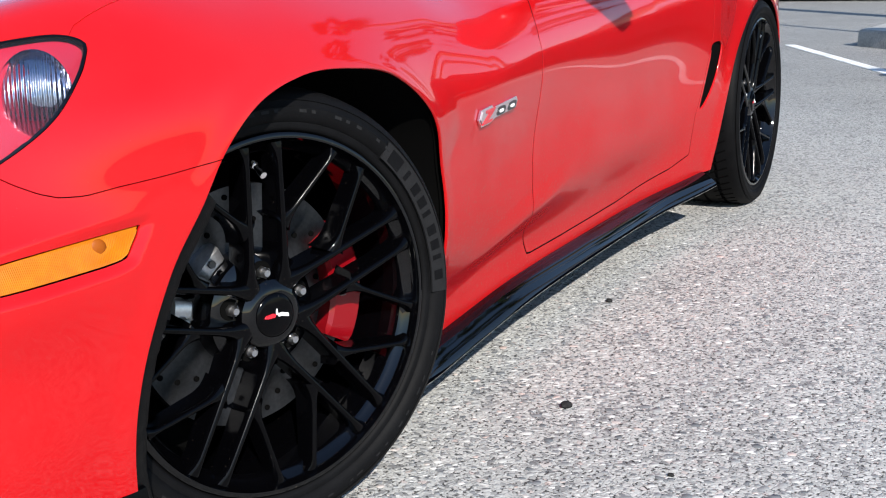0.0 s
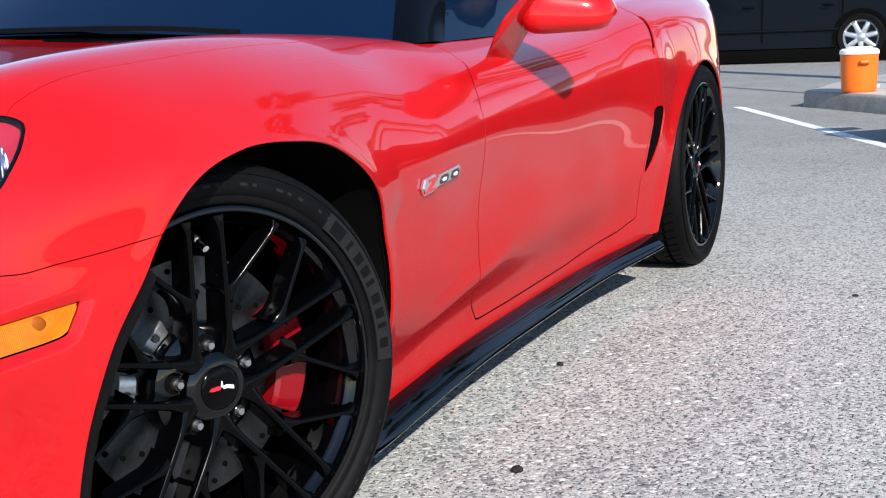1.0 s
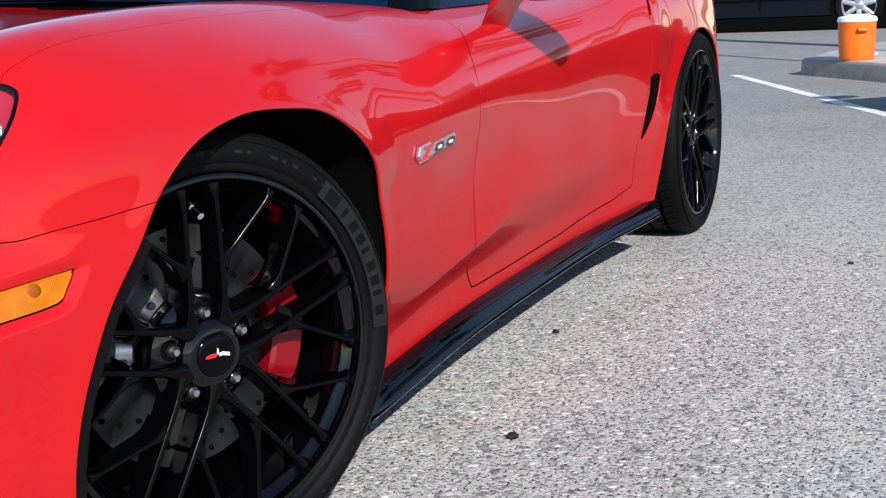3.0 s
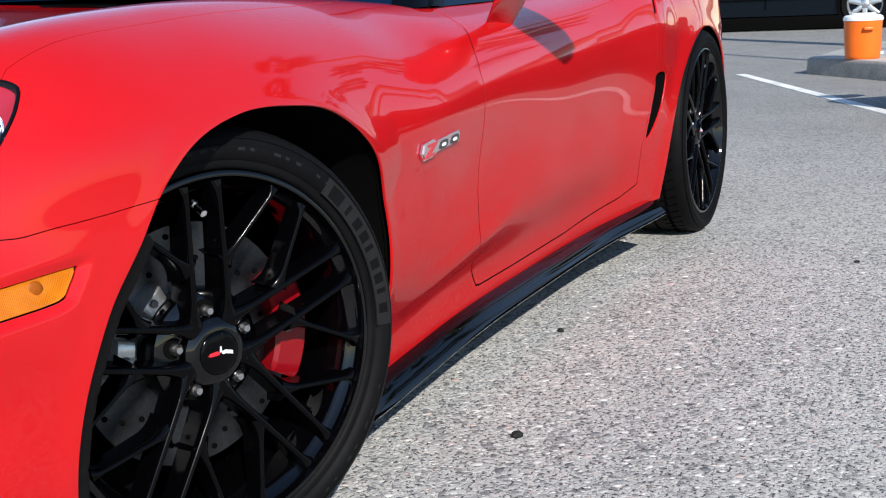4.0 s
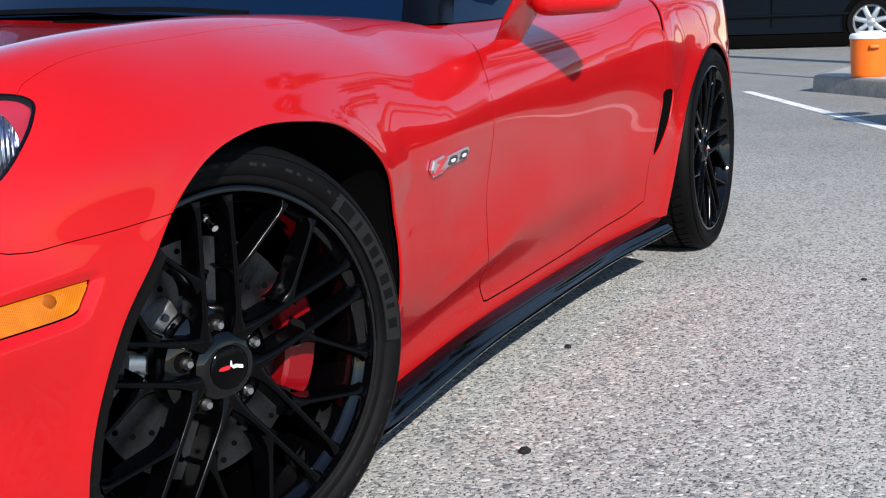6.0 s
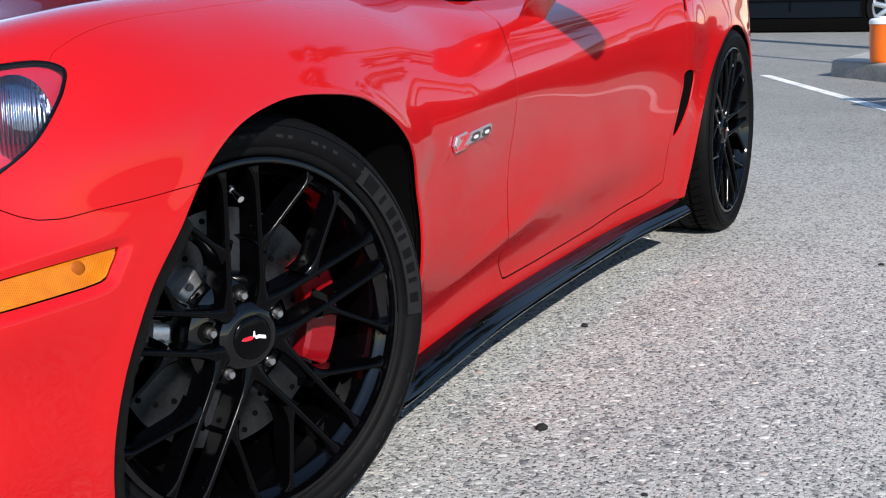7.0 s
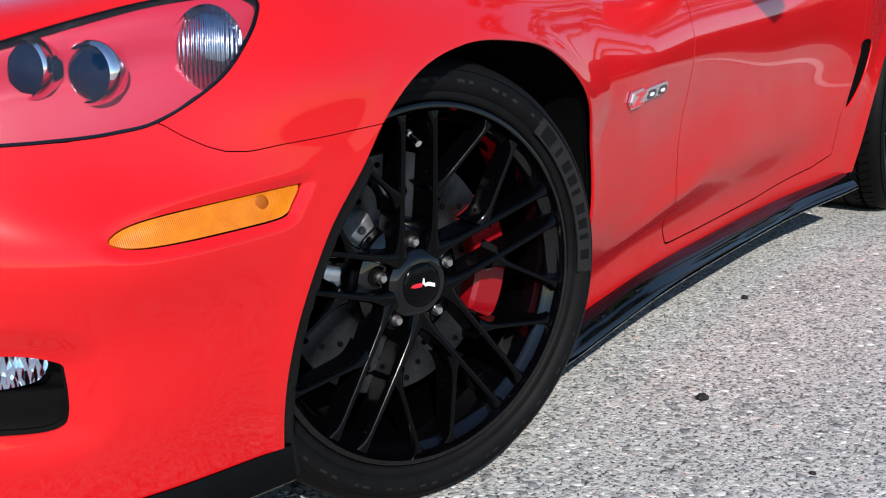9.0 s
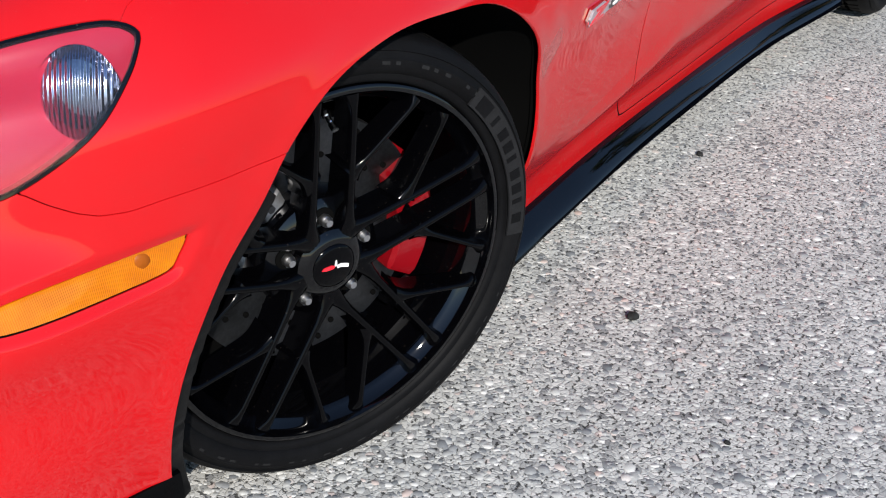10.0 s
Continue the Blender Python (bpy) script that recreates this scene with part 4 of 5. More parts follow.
for flip in (False, True):
    lamp = part("headlight", lamp_patch.moved(-.001).mesh("headlight", 0, flip), HAZED, red_car, "clear headlight cover over a red bezel")
    part("headlight_bezel", lamp_patch.pushed(lambda v: -.008 - .028 * soft_step(-lamp_top(v), .0, .06)).mesh("headlight_bezel", 0, flip), LAMP_RED, lamp)
    part("bezel_wall", lamp_patch.rim("bezel_wall", -.002, .036, flip), LAMP_RED, lamp)
    gasket = lamp_patch.keep(lambda v: .0034 - lamp_patch.from_edge(v)).packed()
    part("headlight_gasket", gasket.mesh("headlight_gasket", .010, flip), GLOSS_TRIM, lamp)
    s = 1 if flip else -1
    for at, r in (((-.487, .768, .648), .036), ((-.534, .719, .653), .036)):
        m = look((at[0], s * at[1], at[2]), (at[0] - 1, s * (at[1] + .12), at[2] + .02)) @ Matrix.Rotation(radians(-90), 4, "X")
        tube = part("projector", sharpened(lathe([(.0, .012), (r * .42, .009), (r * .68, .002), (r * .83, -.008)], 40, "projector_lens"), 60), GLASS_DARK, lamp, "dark projector lens in a chrome ring")
        tube.matrix_basis = m @ Matrix.Rotation(radians(0), 4, "X")
        ring = part("projector_ring", sharpened(lathe([(r * .82, -.014), (r * .83, -.003), (r * .90, .0), (r * .98, -.003), (r * 1.02, -.012), (r * .9, -.030)], 40, "projector_ring"), 60), CHROME, lamp)
        ring.matrix_basis = m
    m = look((-.366, s * .834, .668), (-1.0, s * 1.40, .73)) @ Matrix.Rotation(radians(-90), 4, "X")
    bowl = part("turn_lamp", sharpened(lathe([(.0, .031), (.006, .030), (.020, .026), (.032, .014), (.037, .0), (.040, -.002), (.041, .004)], 40, "turn_lamp"), 60), FINE_RIBS, lamp, "ribbed clear turn lamp")
    bowl.matrix_basis = m @ Matrix.Diagonal((1.0, 1, 1.28, 1))
    for i in range(-5, 6):
        h = math.sqrt(max(0, 1 - (i / 6) ** 2)) * .035
        rib = part("lamp_rib", box_bm(.0022, .003, 2 * h), CLEAR, lamp)
        rib.matrix_basis = m @ Matrix.Diagonal((1.0, 1, 1.28, 1)) @ Matrix.Translation((i * .0062, .0, 0))
    mk = part("side_marker", marker_patch.moved(-.001).mesh("side_marker", .006, flip), AMBER, red_car, "amber side marker lens")
    seat = SKIN.keep(within(side_of(MARKER), -.004)).packed().moved(-.008)
    part("marker_seat", seat.mesh("marker_seat", 0, flip), DARK, mk)
    bulb = part("marker_bulb", lathe([(.0, -.0010), (.006, -.0005), (.0115, .0015), (.0125, .004)], 28, "marker_bulb"), AMBER_DEEP, mk, "darker amber bulb behind the lens")
    bulb.matrix_basis = Matrix.Translation((-.359, s * .8985, .497)) @ Matrix.Rotation(radians(-24 * -s), 4, "Z") @ (Matrix.Rotation(math.pi, 4, "Z") if flip else Matrix())
    # brake duct and fog lamp
    well = SKIN.keep(within(side_of(FOG), -.012)).packed()
    duct = part("brake_duct", well.moved(-.045).mesh("brake_duct", 0, flip), BLACK_PLASTIC, red_car, "black duct with a fog lamp")
    rim_ = SKIN.keep(within(side_of(FOG), -.006)).packed().keep(lambda v: side_of(FOG)(v) + .003).packed().moved(-.012)
    part("duct_frame", rim_.mesh("duct_frame", .04, flip), BLACK_PLASTIC, duct)
    fog_l = well.keep(within(side_of(rounded([(-0.6737, 0.3529), (-0.607, 0.3545), (-0.5865, 0.3512), (-0.5801, 0.3391), (-0.5913, 0.3209), (-0.6358, 0.3151), (-0.6688, 0.331)], 5)), 0)).packed()
    part("fog_lamp", fog_l.moved(-.022).mesh("fog_lamp", .02, flip), RIBBED, duct, "ribbed bright fog lamp")
    mesh_low = well.keep(lambda v: .3105 - v[:, 2]).packed()
    part("duct_panel", mesh_low.moved(-.020).mesh("duct_panel", .02, flip), BLACK_PLASTIC, duct)
    scoop_ = SKIN.keep(within(side_of(VENT), -.014)).packed()
    slot = SKIN.keep(within(side_of(RELEASE), -.008)).packed()
    part("door_release", slot.moved(-.020).mesh("door_release", 0, flip), DARK, red_car, "dark slot of the door release")
    part("brake_vent", scoop_.moved(-.007).mesh("brake_vent", 0, flip), DARK, red_car, "black rear brake vent")


def body_frame(x, z):
    """A frame on the body's side: x along it, z up it, -y outwards."""
    i = np.argmin((SKIN.v[:, 0] - x) ** 2 + (SKIN.v[:, 2] - z) ** 2 + (SKIN.v[:, 1] > -.6) * 9)
    n = Vector(SKIN.n[i])
    if n.y > 0:
        n = -n
    yv = -n
    xv = (Vector((1, 0, 0)) - n * n.x).normalized()
    zv = xv.cross(yv)
    m = Matrix((xv, yv, zv)).transposed().to_4x4()
    return Matrix.Translation(SKIN.v[i]) @ m


# model badge: bright outlined plate with a slanted red shape and two plain dark ones
BADGE_RIM = [(-.068, -.002), (-.064, .014), (-.030, .0155), (-.022, .0105), (.060, .0115), (.067, .005), (.064, -.008), (-.016, -.0095), (-.026, -.0145), (-.058, -.015)]
BADGE_FIELD = mat("pale_badge_field", (0.36, 0.30, 0.32), 0.3, 0.3)
badge = part("badge", prism(BADGE_RIM, -.004), CHROME, red_car, "silver model badge")
badge.matrix_basis = body_frame(.642, .541) @ Matrix.Rotation(radians(-3), 4, "Y") @ Matrix.Diagonal((1.38, 1, 1.12, 1))
SLANT = [(-.052, .011), (-.018, .011), (-.022, .006), (-.040, -.007), (-.024, -.007), (-.026, -.0115), (-.060, -.0115), (-.056, -.0065), (-.038, .006), (-.050, .006)]
RING = rounded([(-.012, .0), (-.008, .006), (.004, .0075), (.016, .006), (.019, -.001), (.014, -.006), (.0, -.0065), (-.010, -.005)], 3)
for name, pts, mt, lift in (("badge_field", [(x * .94, z * .84) for x, z in BADGE_RIM], BADGE_FIELD, .0042), ("badge_shape", SLANT, CALIPER_BRIGHT, .0052), ("badge_shape", RING, DARK_STEEL, .0052),
                            ("badge_shape", [(x + .040, z) for x, z in RING], DARK_STEEL, .0052), ("badge_core", [(x * .45 + .002, z * .4) for x, z in RING], WHITE_PAINT, .0062),
                            ("badge_core", [(x * .45 + .042, z * .4) for x, z in RING], WHITE_PAINT, .0062)):
    p = part(name, prism(pts, -.0016), mt, badge)
    p.matrix_basis = Matrix.Translation((0, -lift, 0))


def loft_rounded(sections, name, n=20, power=3.2):
    """Superelliptic rings: each (centre, half-width vector, half-height vector)."""
    rings = []
    for c, a, b in sections:
        ring = []
        for i in range(n):
            t = 2 * math.pi * i / n
            ct, st = math.cos(t), math.sin(t)
            ring.append(Vector(c) + Vector(a) * math.copysign(abs(ct) ** (2 / power), ct) + Vector(b) * math.copysign(abs(st) ** (2 / power), st))
        rings.append(ring)
    return sharpened(sweep(rings, name=name), 60)


for s in (-1, 1):
    def P(x, w, z):
        return (x, s * w, z)
    foot = loft_rounded([(P(1.160, .845, .715), P(.050, .012, -.006), P(-.006, .016, .022)), (P(1.150, .868, .742), P(.056, .010, 0), P(-.006, .020, .024)), (P(1.135, .893, .775), P(.060, .008, 0), P(-.004, .024, .022)),
                         (P(1.125, .916, .808), P(.066, .006, 0), P(0, .028, .020)), (P(1.125, .938, .842), P(.070, .004, 0), P(0, .034, .024)), (P(1.135, .955, .872), P(.066, 0, 0), P(0, .030, .02))][::(1 if s > 0 else -1)], "mirror_foot")
    ft = part("mirror_foot", foot, RED, red_car)
    part("mirror_seam", loft_rounded([(P(1.1335, .895, .778), P(.0608, .008, 0), P(-.004, .0245, .0222)), (P(1.1325, .8972, .781), P(.061, .008, 0), P(-.004, .0247, .0222))][::(1 if s > 0 else -1)], "mirror_seam"), DARK, ft)
    sect = []
    for t in np.linspace(0, 1, 12):
        c = (1.150 + .075 * t, .915 + .20 * t, .858 - .020 * t)
        e = math.sqrt(max(.02, 1 - (2 * t - 1) ** 6))
        sect.append((P(*c), P((.062 - .012 * t) * e, -.014 * e, 0), P(.010 * e, 0, (.066 - .026 * t) * e)))
    house = part("mirror_housing", loft_rounded(sect[::(1 if s > 0 else -1)], "mirror_housing", 24, 2.8), RED, red_car, "red door mirror housing")
    g = [(P(1.205 + .075 * t, .94 + .15 * t, .855 - .02 * t), P(.004, -.002, 0), P(0, 0, (.050 - .018 * t) * math.sqrt(max(.05, 1 - (2 * t - 1) ** 4)))) for t in np.linspace(0, 1, 8)]
    part("mirror_glass", loft_rounded(g[::(1 if s > 0 else -1)], "mirror_glass"), CHROME, house)


def sheet(rows, name, nu=24, nv=12):
    """A smooth sheet through rows of points."""
    r = np.array(rows, float)
    k = np.linspace(0, 1, r.shape[1])
    a = np.stack([spline(np.linspace(0, 1, nu), k, q) for q in r])
    kk = np.linspace(0, 1, len(r))
    g = spline(np.linspace(0, 1, nv), kk, a.reshape(len(r), -1)).reshape(nv, nu, 3)
    v = g.reshape(-1, 3)
    f = [(i * nu + j, i * nu + j + 1, (i + 1) * nu + j + 1, (i + 1) * nu + j) for i in range(nv - 1) for j in range(nu - 1)]
    return mesh_of(name, v, f, True)


def mirrored(row):
    return [(x, -w, z) for x, w, z in row[:0:-1]] + [(x, w, z) for x, w, z in row]


SHIELD = [[(.56, 0, .835), (.59, .30, .829), (.67, .56, .812), (.83, .775, .785)],
          [(.92, 0, 1.035), (.95, .27, 1.028), (1.01, .49, 1.01), (1.12, .655, .985)],
          [(1.26, 0, 1.185), (1.28, .22, 1.18), (1.33, .40, 1.17), (1.39, .53, 1.15)]]
ROOF = [[(1.26, 0, 1.185), (1.28, .22, 1.18), (1.33, .40, 1.17), (1.39, .53, 1.15)],
        [(1.60, 0, 1.238), (1.60, .25, 1.234), (1.61, .44, 1.215), (1.63, .56, 1.175)],
        [(1.98, 0, 1.225), (1.98, .24, 1.222), (1.98, .44, 1.20), (1.98, .57, 1.15)]]
HATCH = [[(1.98, 0, 1.225), (1.98, .24, 1.222), (1.98, .44, 1.20), (1.98, .57, 1.15)],
         [(2.50, 0, 1.15), (2.50, .24, 1.145), (2.50, .44, 1.12), (2.50, .58, 1.06)],
         [(3.18, 0, .955), (3.16, .22, .953), (3.14, .42, .945), (3.12, .58, .925)]]
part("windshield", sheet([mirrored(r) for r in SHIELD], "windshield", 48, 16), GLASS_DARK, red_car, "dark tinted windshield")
part("roof", sheet([mirrored(r) for r in ROOF], "roof", 48, 10), RED, red_car)
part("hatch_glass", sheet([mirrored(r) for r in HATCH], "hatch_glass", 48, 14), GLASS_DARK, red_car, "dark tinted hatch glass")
for s in (-1, 1):
    side = [[(.99, .800, .787), (1.5, .803, .800), (2.02, .80, .822), (2.18, .785, .845)],
            [(1.17, .725, .95), (1.55, .735, .99), (1.98, .715, 1.0), (2.20, .70, .97)],
            [(1.40, .585, 1.125), (1.60, .60, 1.15), (1.96, .60, 1.13), (2.24, .61, 1.06)]]
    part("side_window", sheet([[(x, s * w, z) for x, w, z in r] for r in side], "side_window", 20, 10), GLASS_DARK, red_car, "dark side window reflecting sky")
    pil = [[(.815, .772, .780), (.87, .795, .783), (.93, .803, .785), (1.0, .803, .785)], [(1.11, .655, .985), (1.13, .68, .975), (1.155, .705, .96), (1.18, .727, .945)], [(1.38, .53, 1.15), (1.39, .555, 1.14), (1.40, .575, 1.13), (1.41, .588, 1.122)]]
    part("windshield_pillar", sheet([[(x, s * (w + .004), z + .004) for x, w, z in r] for r in pil], "windshield_pillar", 10, 14), BLACK_PAINT, red_car, "gloss black windshield pillar")
    rail = [[(1.38, .53, 1.152), (1.6, .56, 1.178), (1.97, .57, 1.152), (2.5, .58, 1.06), (3.12, .58, .925)], [(1.40, .59, 1.120), (1.60, .605, 1.148), (1.98, .605, 1.125), (2.40, .64, 1.02), (2.75, .70, .925)]]
    part("roof_rail", sheet([[(x, s * w, z + .002) for x, w, z in r] for r in rail], "roof_rail", 30, 4), RED, red_car)
    sail = [[(2.16, .79, .842), (2.4, .79, .872), (2.62, .72, .905), (2.80, .68, .918)], [(2.22, .61, 1.065), (2.35, .625, 1.035), (2.52, .65, .985), (2.75, .695, .927)]]
    part("sail_panel", sheet([[(x, s * w, z) for x, w, z in r] for r in sail], "sail_panel", 16, 8), RED, red_car)
cowl_row = [[(.53, 0, .822), (.56, .30, .815), (.64, .55, .803), (.71, .735, .785)], [(.58, 0, .828), (.61, .30, .822), (.69, .56, .806), (.84, .78, .780)]]
part("cowl", sheet([mirrored(r) for r in cowl_row], "cowl", 40, 4), BLACK_PLASTIC, red_car, "black cowl below the windshield")
for pts in ([(.60, -.56, .822), (.585, -.40, .835), (.575, -.20, .842), (.57, .05, .846)], [(.60, .05, .846), (.585, .25, .842), (.60, .45, .832), (.63, .56, .822)]):
    rings = [[(p[0] + a, p[1], p[2] + b) for a, b in ((-.009, -.004), (.009, -.004), (.006, .006), (-.006, .006))] for p in spline(np.linspace(0, 1, 12), np.linspace(0, 1, 4), pts)]
    part("wiper", sweep(rings, name="wiper", smooth=False), BLACK_PLASTIC, red_car, "black wiper arm")
TAIL_RED = mat("red_lens", (0.35, 0.004, 0.006), 0.08, 0, 1.0)
for s in (-1, 1):
    for x, w, turn in ((3.573, .36, 6), (3.505, .64, 22)):
        t = part("tail_lamp", drum_bm(.062, .058, .024, 32, Matrix.Rotation(radians(90), 4, "Y"), .004), TAIL_RED, red_car, "round red tail lamp")
        t.matrix_basis = pose(x, s * w, .78, 0, 0, turn * -s * -1)


# ---- surroundings ----
def plain_body(name, profile, width, tuck, material, parent, n=9):
    """A closed car body from its side view; tuck(z): how far the side leans in."""
    rings = []
    for t in np.linspace(-1, 1, n):
        e = 1 - .035 * max(0, (abs(t) - .72) / .28) ** 2
        cx = sum(p[0] for p in profile) / len(profile)
        cz = sum(p[1] for p in profile) / len(profile)
        rings.append([(cx + (x - cx) * e, math.copysign(abs(t) ** .8, t) * (width / 2 - tuck(z, x)), cz + (z - cz) * e) for x, z in profile])
    me = sharpened(sweep(rings, name=name), 38)
    bm = bmesh.new()
    bm.from_mesh(me)
    bmesh.ops.recalc_face_normals(bm, faces=bm.faces[:])
    bm.to_mesh(me)
    bm.free()
    return part(name, me, material, parent)


def smooth_profile(pts, per=5):
    return rounded(pts, per)


def road_wheel(parent, at, R, rim, w, spokes, metal):
    hub = part("wheel", sharpened(lathe([(rim, .02), (rim + .006, -.008), (rim + .012, .0), (rim + .01, .03), (rim, w), (rim - .02, w * .7), (rim - .03, .06), (rim - .015, .03)], 48, "wheel", True), 50), metal, parent)
    hub.matrix_basis = at
    part("tyre", sharpened(lathe([(rim + .006, .01), (rim + .012, -.012), (R - .03, -.02), (R - .008, .0), (R, .03), (R, w - .02), (R - .02, w), (rim, w)], 48, "tyre"), 45), RUBBER, hub)
    part("hub", lathe([(.0, -.004), (.05, .0), (.07, .012), (.08, .05), (.0, .08)], 24, "hub"), metal, hub)
    part("brake_drum", lathe([(.0, .075), (rim * .82, .08), (rim * .82, .12)], 24, "brake_drum"), DARK_STEEL, hub)
    me = spoke_mesh((0, .05), (0, rim - .01), .036, .030, .05, .03, (.012, .014, .006))
    for i in range(spokes):
        o = part("spoke", me, metal, hub)
        o.matrix_basis = Matrix.Rotation(2 * math.pi * (i + .5) / spokes, 4, "Y")
    return hub


SLATE = paint("slate_blue_paint", (0.0015, 0.002, 0.0035), 0.002, 1.2)
NAVY = paint("navy_paint", (0.0015, 0.0025, 0.007), 0.004, 1.3)
SILVER = mat("silver_alloy", (0.62, 0.63, 0.65), 0.28, 0.9)

# slate minivan, side on, beyond the island; local x along it, its near side at y = 0
van = thing("minivan", "dark slate blue minivan with silver alloy wheels, parked across the lot", "van", pose(22.0, 4.02, 0, 0, 0, -90) @ Matrix.Diagonal((1.17, 1.17, 1.17, 1)))
VAN_SIDE = smooth_profile([(-.95, .42), (-.93, .26), (-.55, .22), (2.0, .20), (3.7, .22), (4.08, .30), (4.12, .62), (4.02, .98), (3.95, 1.05), (3.75, 1.40), (3.30, 1.70), (2.0, 1.80), (.8, 1.72), (.1, 1.45), (-.25, 1.12), (-.75, .95), (-.93, .72)], 4)
e = plain_body("body", VAN_SIDE, 1.9, lambda z, x: .03 + max(0, z - 1.0) * .28 + max(0, .45 - z) * .15, SLATE, van)
e.matrix_basis = Matrix.Translation((0, .95, 0))
for x in (0.0, 2.95):
    a = part("wheel_arch", sharpened(lathe([(.30, .02), (.395, -.012), (.42, -.008), (.425, .03), (.42, .5)], 40, "wheel_arch"), 40), DARK, van)
    a.matrix_basis = Matrix.Translation((x, .022, .375))
    road_wheel(van, Matrix.Translation((x, .012, .365)), .365, .255, .22, 7, SILVER)
    road_wheel(van, Matrix.Translation((x, 1.89, .365)) @ Matrix.Rotation(math.pi, 4, "Z"), .365, .255, .22, 7, SILVER)
for pts in ([(.42, 1.06), (1.42, 1.06), (1.42, 1.56), (1.0, 1.55), (.62, 1.28)], [(1.52, 1.06), (2.62, 1.06), (2.62, 1.60), (1.52, 1.59)], [(2.72, 1.06), (3.70, 1.08), (3.55, 1.36), (3.25, 1.56), (2.72, 1.60)]):
    g = part("window", prism(pts, .02), GLASS_DARK, van, "dark side window")
    g.matrix_basis = Matrix.Translation((0, .012, 0)) @ Matrix.Translation((0, 0, 1.0)) @ Matrix.Rotation(radians(-15), 4, "X") @ Matrix.Translation((0, 0, -1.0))
for x in (.46, 1.47, 2.67):
    p = part("door_gap", box_bm(.012, .012, .70), DARK, van)
    p.matrix_basis = Matrix.Translation((x, .028, .68))
for x in (1.25, 2.45):
    p = part("door_handle", box_bm(.16, .04, .032, .012), SLATE, van, "painted door handle")
    p.matrix_basis = Matrix.Translation((x, .005, .88))
p = part("side_moulding", box_bm(2.35, .03, .05, .01), SLATE, van)
p.matrix_basis = Matrix.Translation((1.48, .024, .50))
u = part("underbody", box_bm(4.3, 1.55, .16, .02), DARK, van)
u.matrix_basis = Matrix.Translation((1.6, .98, .19))
# Dark box added below the sill for the shade under the van.
p = part("underside_shade", box_bm(4.6, .10, .19, .010), DARK, van)
p.matrix_basis = Matrix.Translation((1.48, .06, .115))

# navy car in the next bay
navy = thing("coupe", "dark navy coupe parked in the next bay", "car", pose(7.15, -.99, 0, 0, 0, math.degrees(math.atan2(-.62, -.78))))
SEDAN_SIDE = smooth_profile([(.02, .34), (.06, .22), (.5, .19), (1.9, .18), (3.6, .20), (3.98, .30), (4.05, .55), (4.0, .82), (3.8, .90), (3.45, 1.02), (3.05, 1.20), (2.6, 1.25), (2.2, 1.16), (1.72, .88), (.75, .68), (.30, .52), (.10, .42)], 4)
b = plain_body("body", SEDAN_SIDE, 1.8, lambda z, x: .02 + max(0, z - .62) * .42 + max(0, .4 - z) * .2 + .30 * max(0, .42 - x) ** 1.5 * 1.6, NAVY, navy, 13)
b.matrix_basis = Matrix.Translation((0, .9, 0))
for x in (.85, 3.35):
    road_wheel(navy, Matrix.Translation((x, .035, .32)), .32, .225, .2, 5, SILVER)
    road_wheel(navy, Matrix.Translation((x, 1.765, .32)) @ Matrix.Rotation(math.pi, 4, "Z"), .32, .225, .2, 5, SILVER)
for pts in ([(2.0, .90), (2.62, .91), (2.62, 1.16), (2.36, 1.12)], [(2.70, .91), (3.35, .92), (3.12, 1.10), (2.70, 1.16)]):
    g = part("window", prism(pts, .02), GLASS_DARK, navy, "dark side window")
    g.matrix_basis = Matrix.Translation((0, .125, 0)) @ Matrix.Translation((0, 0, .95)) @ Matrix.Rotation(radians(-22), 4, "X") @ Matrix.Translation((0, 0, -.95))
h = part("headlamp", loft_rounded([((.16, .20, .56), (.10, .02, 0), (0, .02, .05)), ((.12, .34, .55), (.08, .02, 0), (0, .02, .05)), ((.07, .48, .53), (.05, .02, 0), (0, .02, .035))], "headlamp"), CHROME, navy, "clear headlamp")

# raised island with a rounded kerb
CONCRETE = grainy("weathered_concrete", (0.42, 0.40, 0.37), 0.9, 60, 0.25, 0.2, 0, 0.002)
# kerb face is a darker grey than the island top
KERB_FACE = grainy("darker_concrete", (0.24, 0.225, 0.21), 0.9, 60, 0.35, 0.2, 0, 0.002)
isle = [(10.62, -.20), (10.38, -.16), (10.20, -.30), (9.45, -.88), (8.2, -1.85), (6.9, -2.9), (6.9, -6), (9.8, -6), (12.6, -2.9), (13.5, -1.9), (13.9, -1.1), (13.2, -.55), (12.0, -.28)]


def slab(outline, z0, z1, inset, bevel):
    c = np.mean(outline, axis=0)
    rings = []
    for z, k in ((z0, 0.0), (z1 - bevel, .008), (z1 - bevel * .3, .008 + bevel * .3), (z1, .008 + bevel)):
        rings.append([((x - (x - c[0]) / max(.1, np.hypot(x - c[0], y - c[1])) * (k + inset)), (y - (y - c[1]) / max(.1, np.hypot(x - c[0], y - c[1])) * (k + inset)), z) for x, y in outline])
    return rings


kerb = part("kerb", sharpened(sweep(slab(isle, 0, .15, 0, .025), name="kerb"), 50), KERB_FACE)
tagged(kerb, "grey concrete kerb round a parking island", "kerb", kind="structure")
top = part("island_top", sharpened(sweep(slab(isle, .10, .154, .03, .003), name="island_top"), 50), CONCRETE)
tagged(top, "pale concrete top of the parking island", "island", kind="structure")

# orange drinks cooler on the island
ORANGE = grainy("orange_plastic", (0.70, 0.125, 0.008), 0.35, 90, 0.06, 0.4)
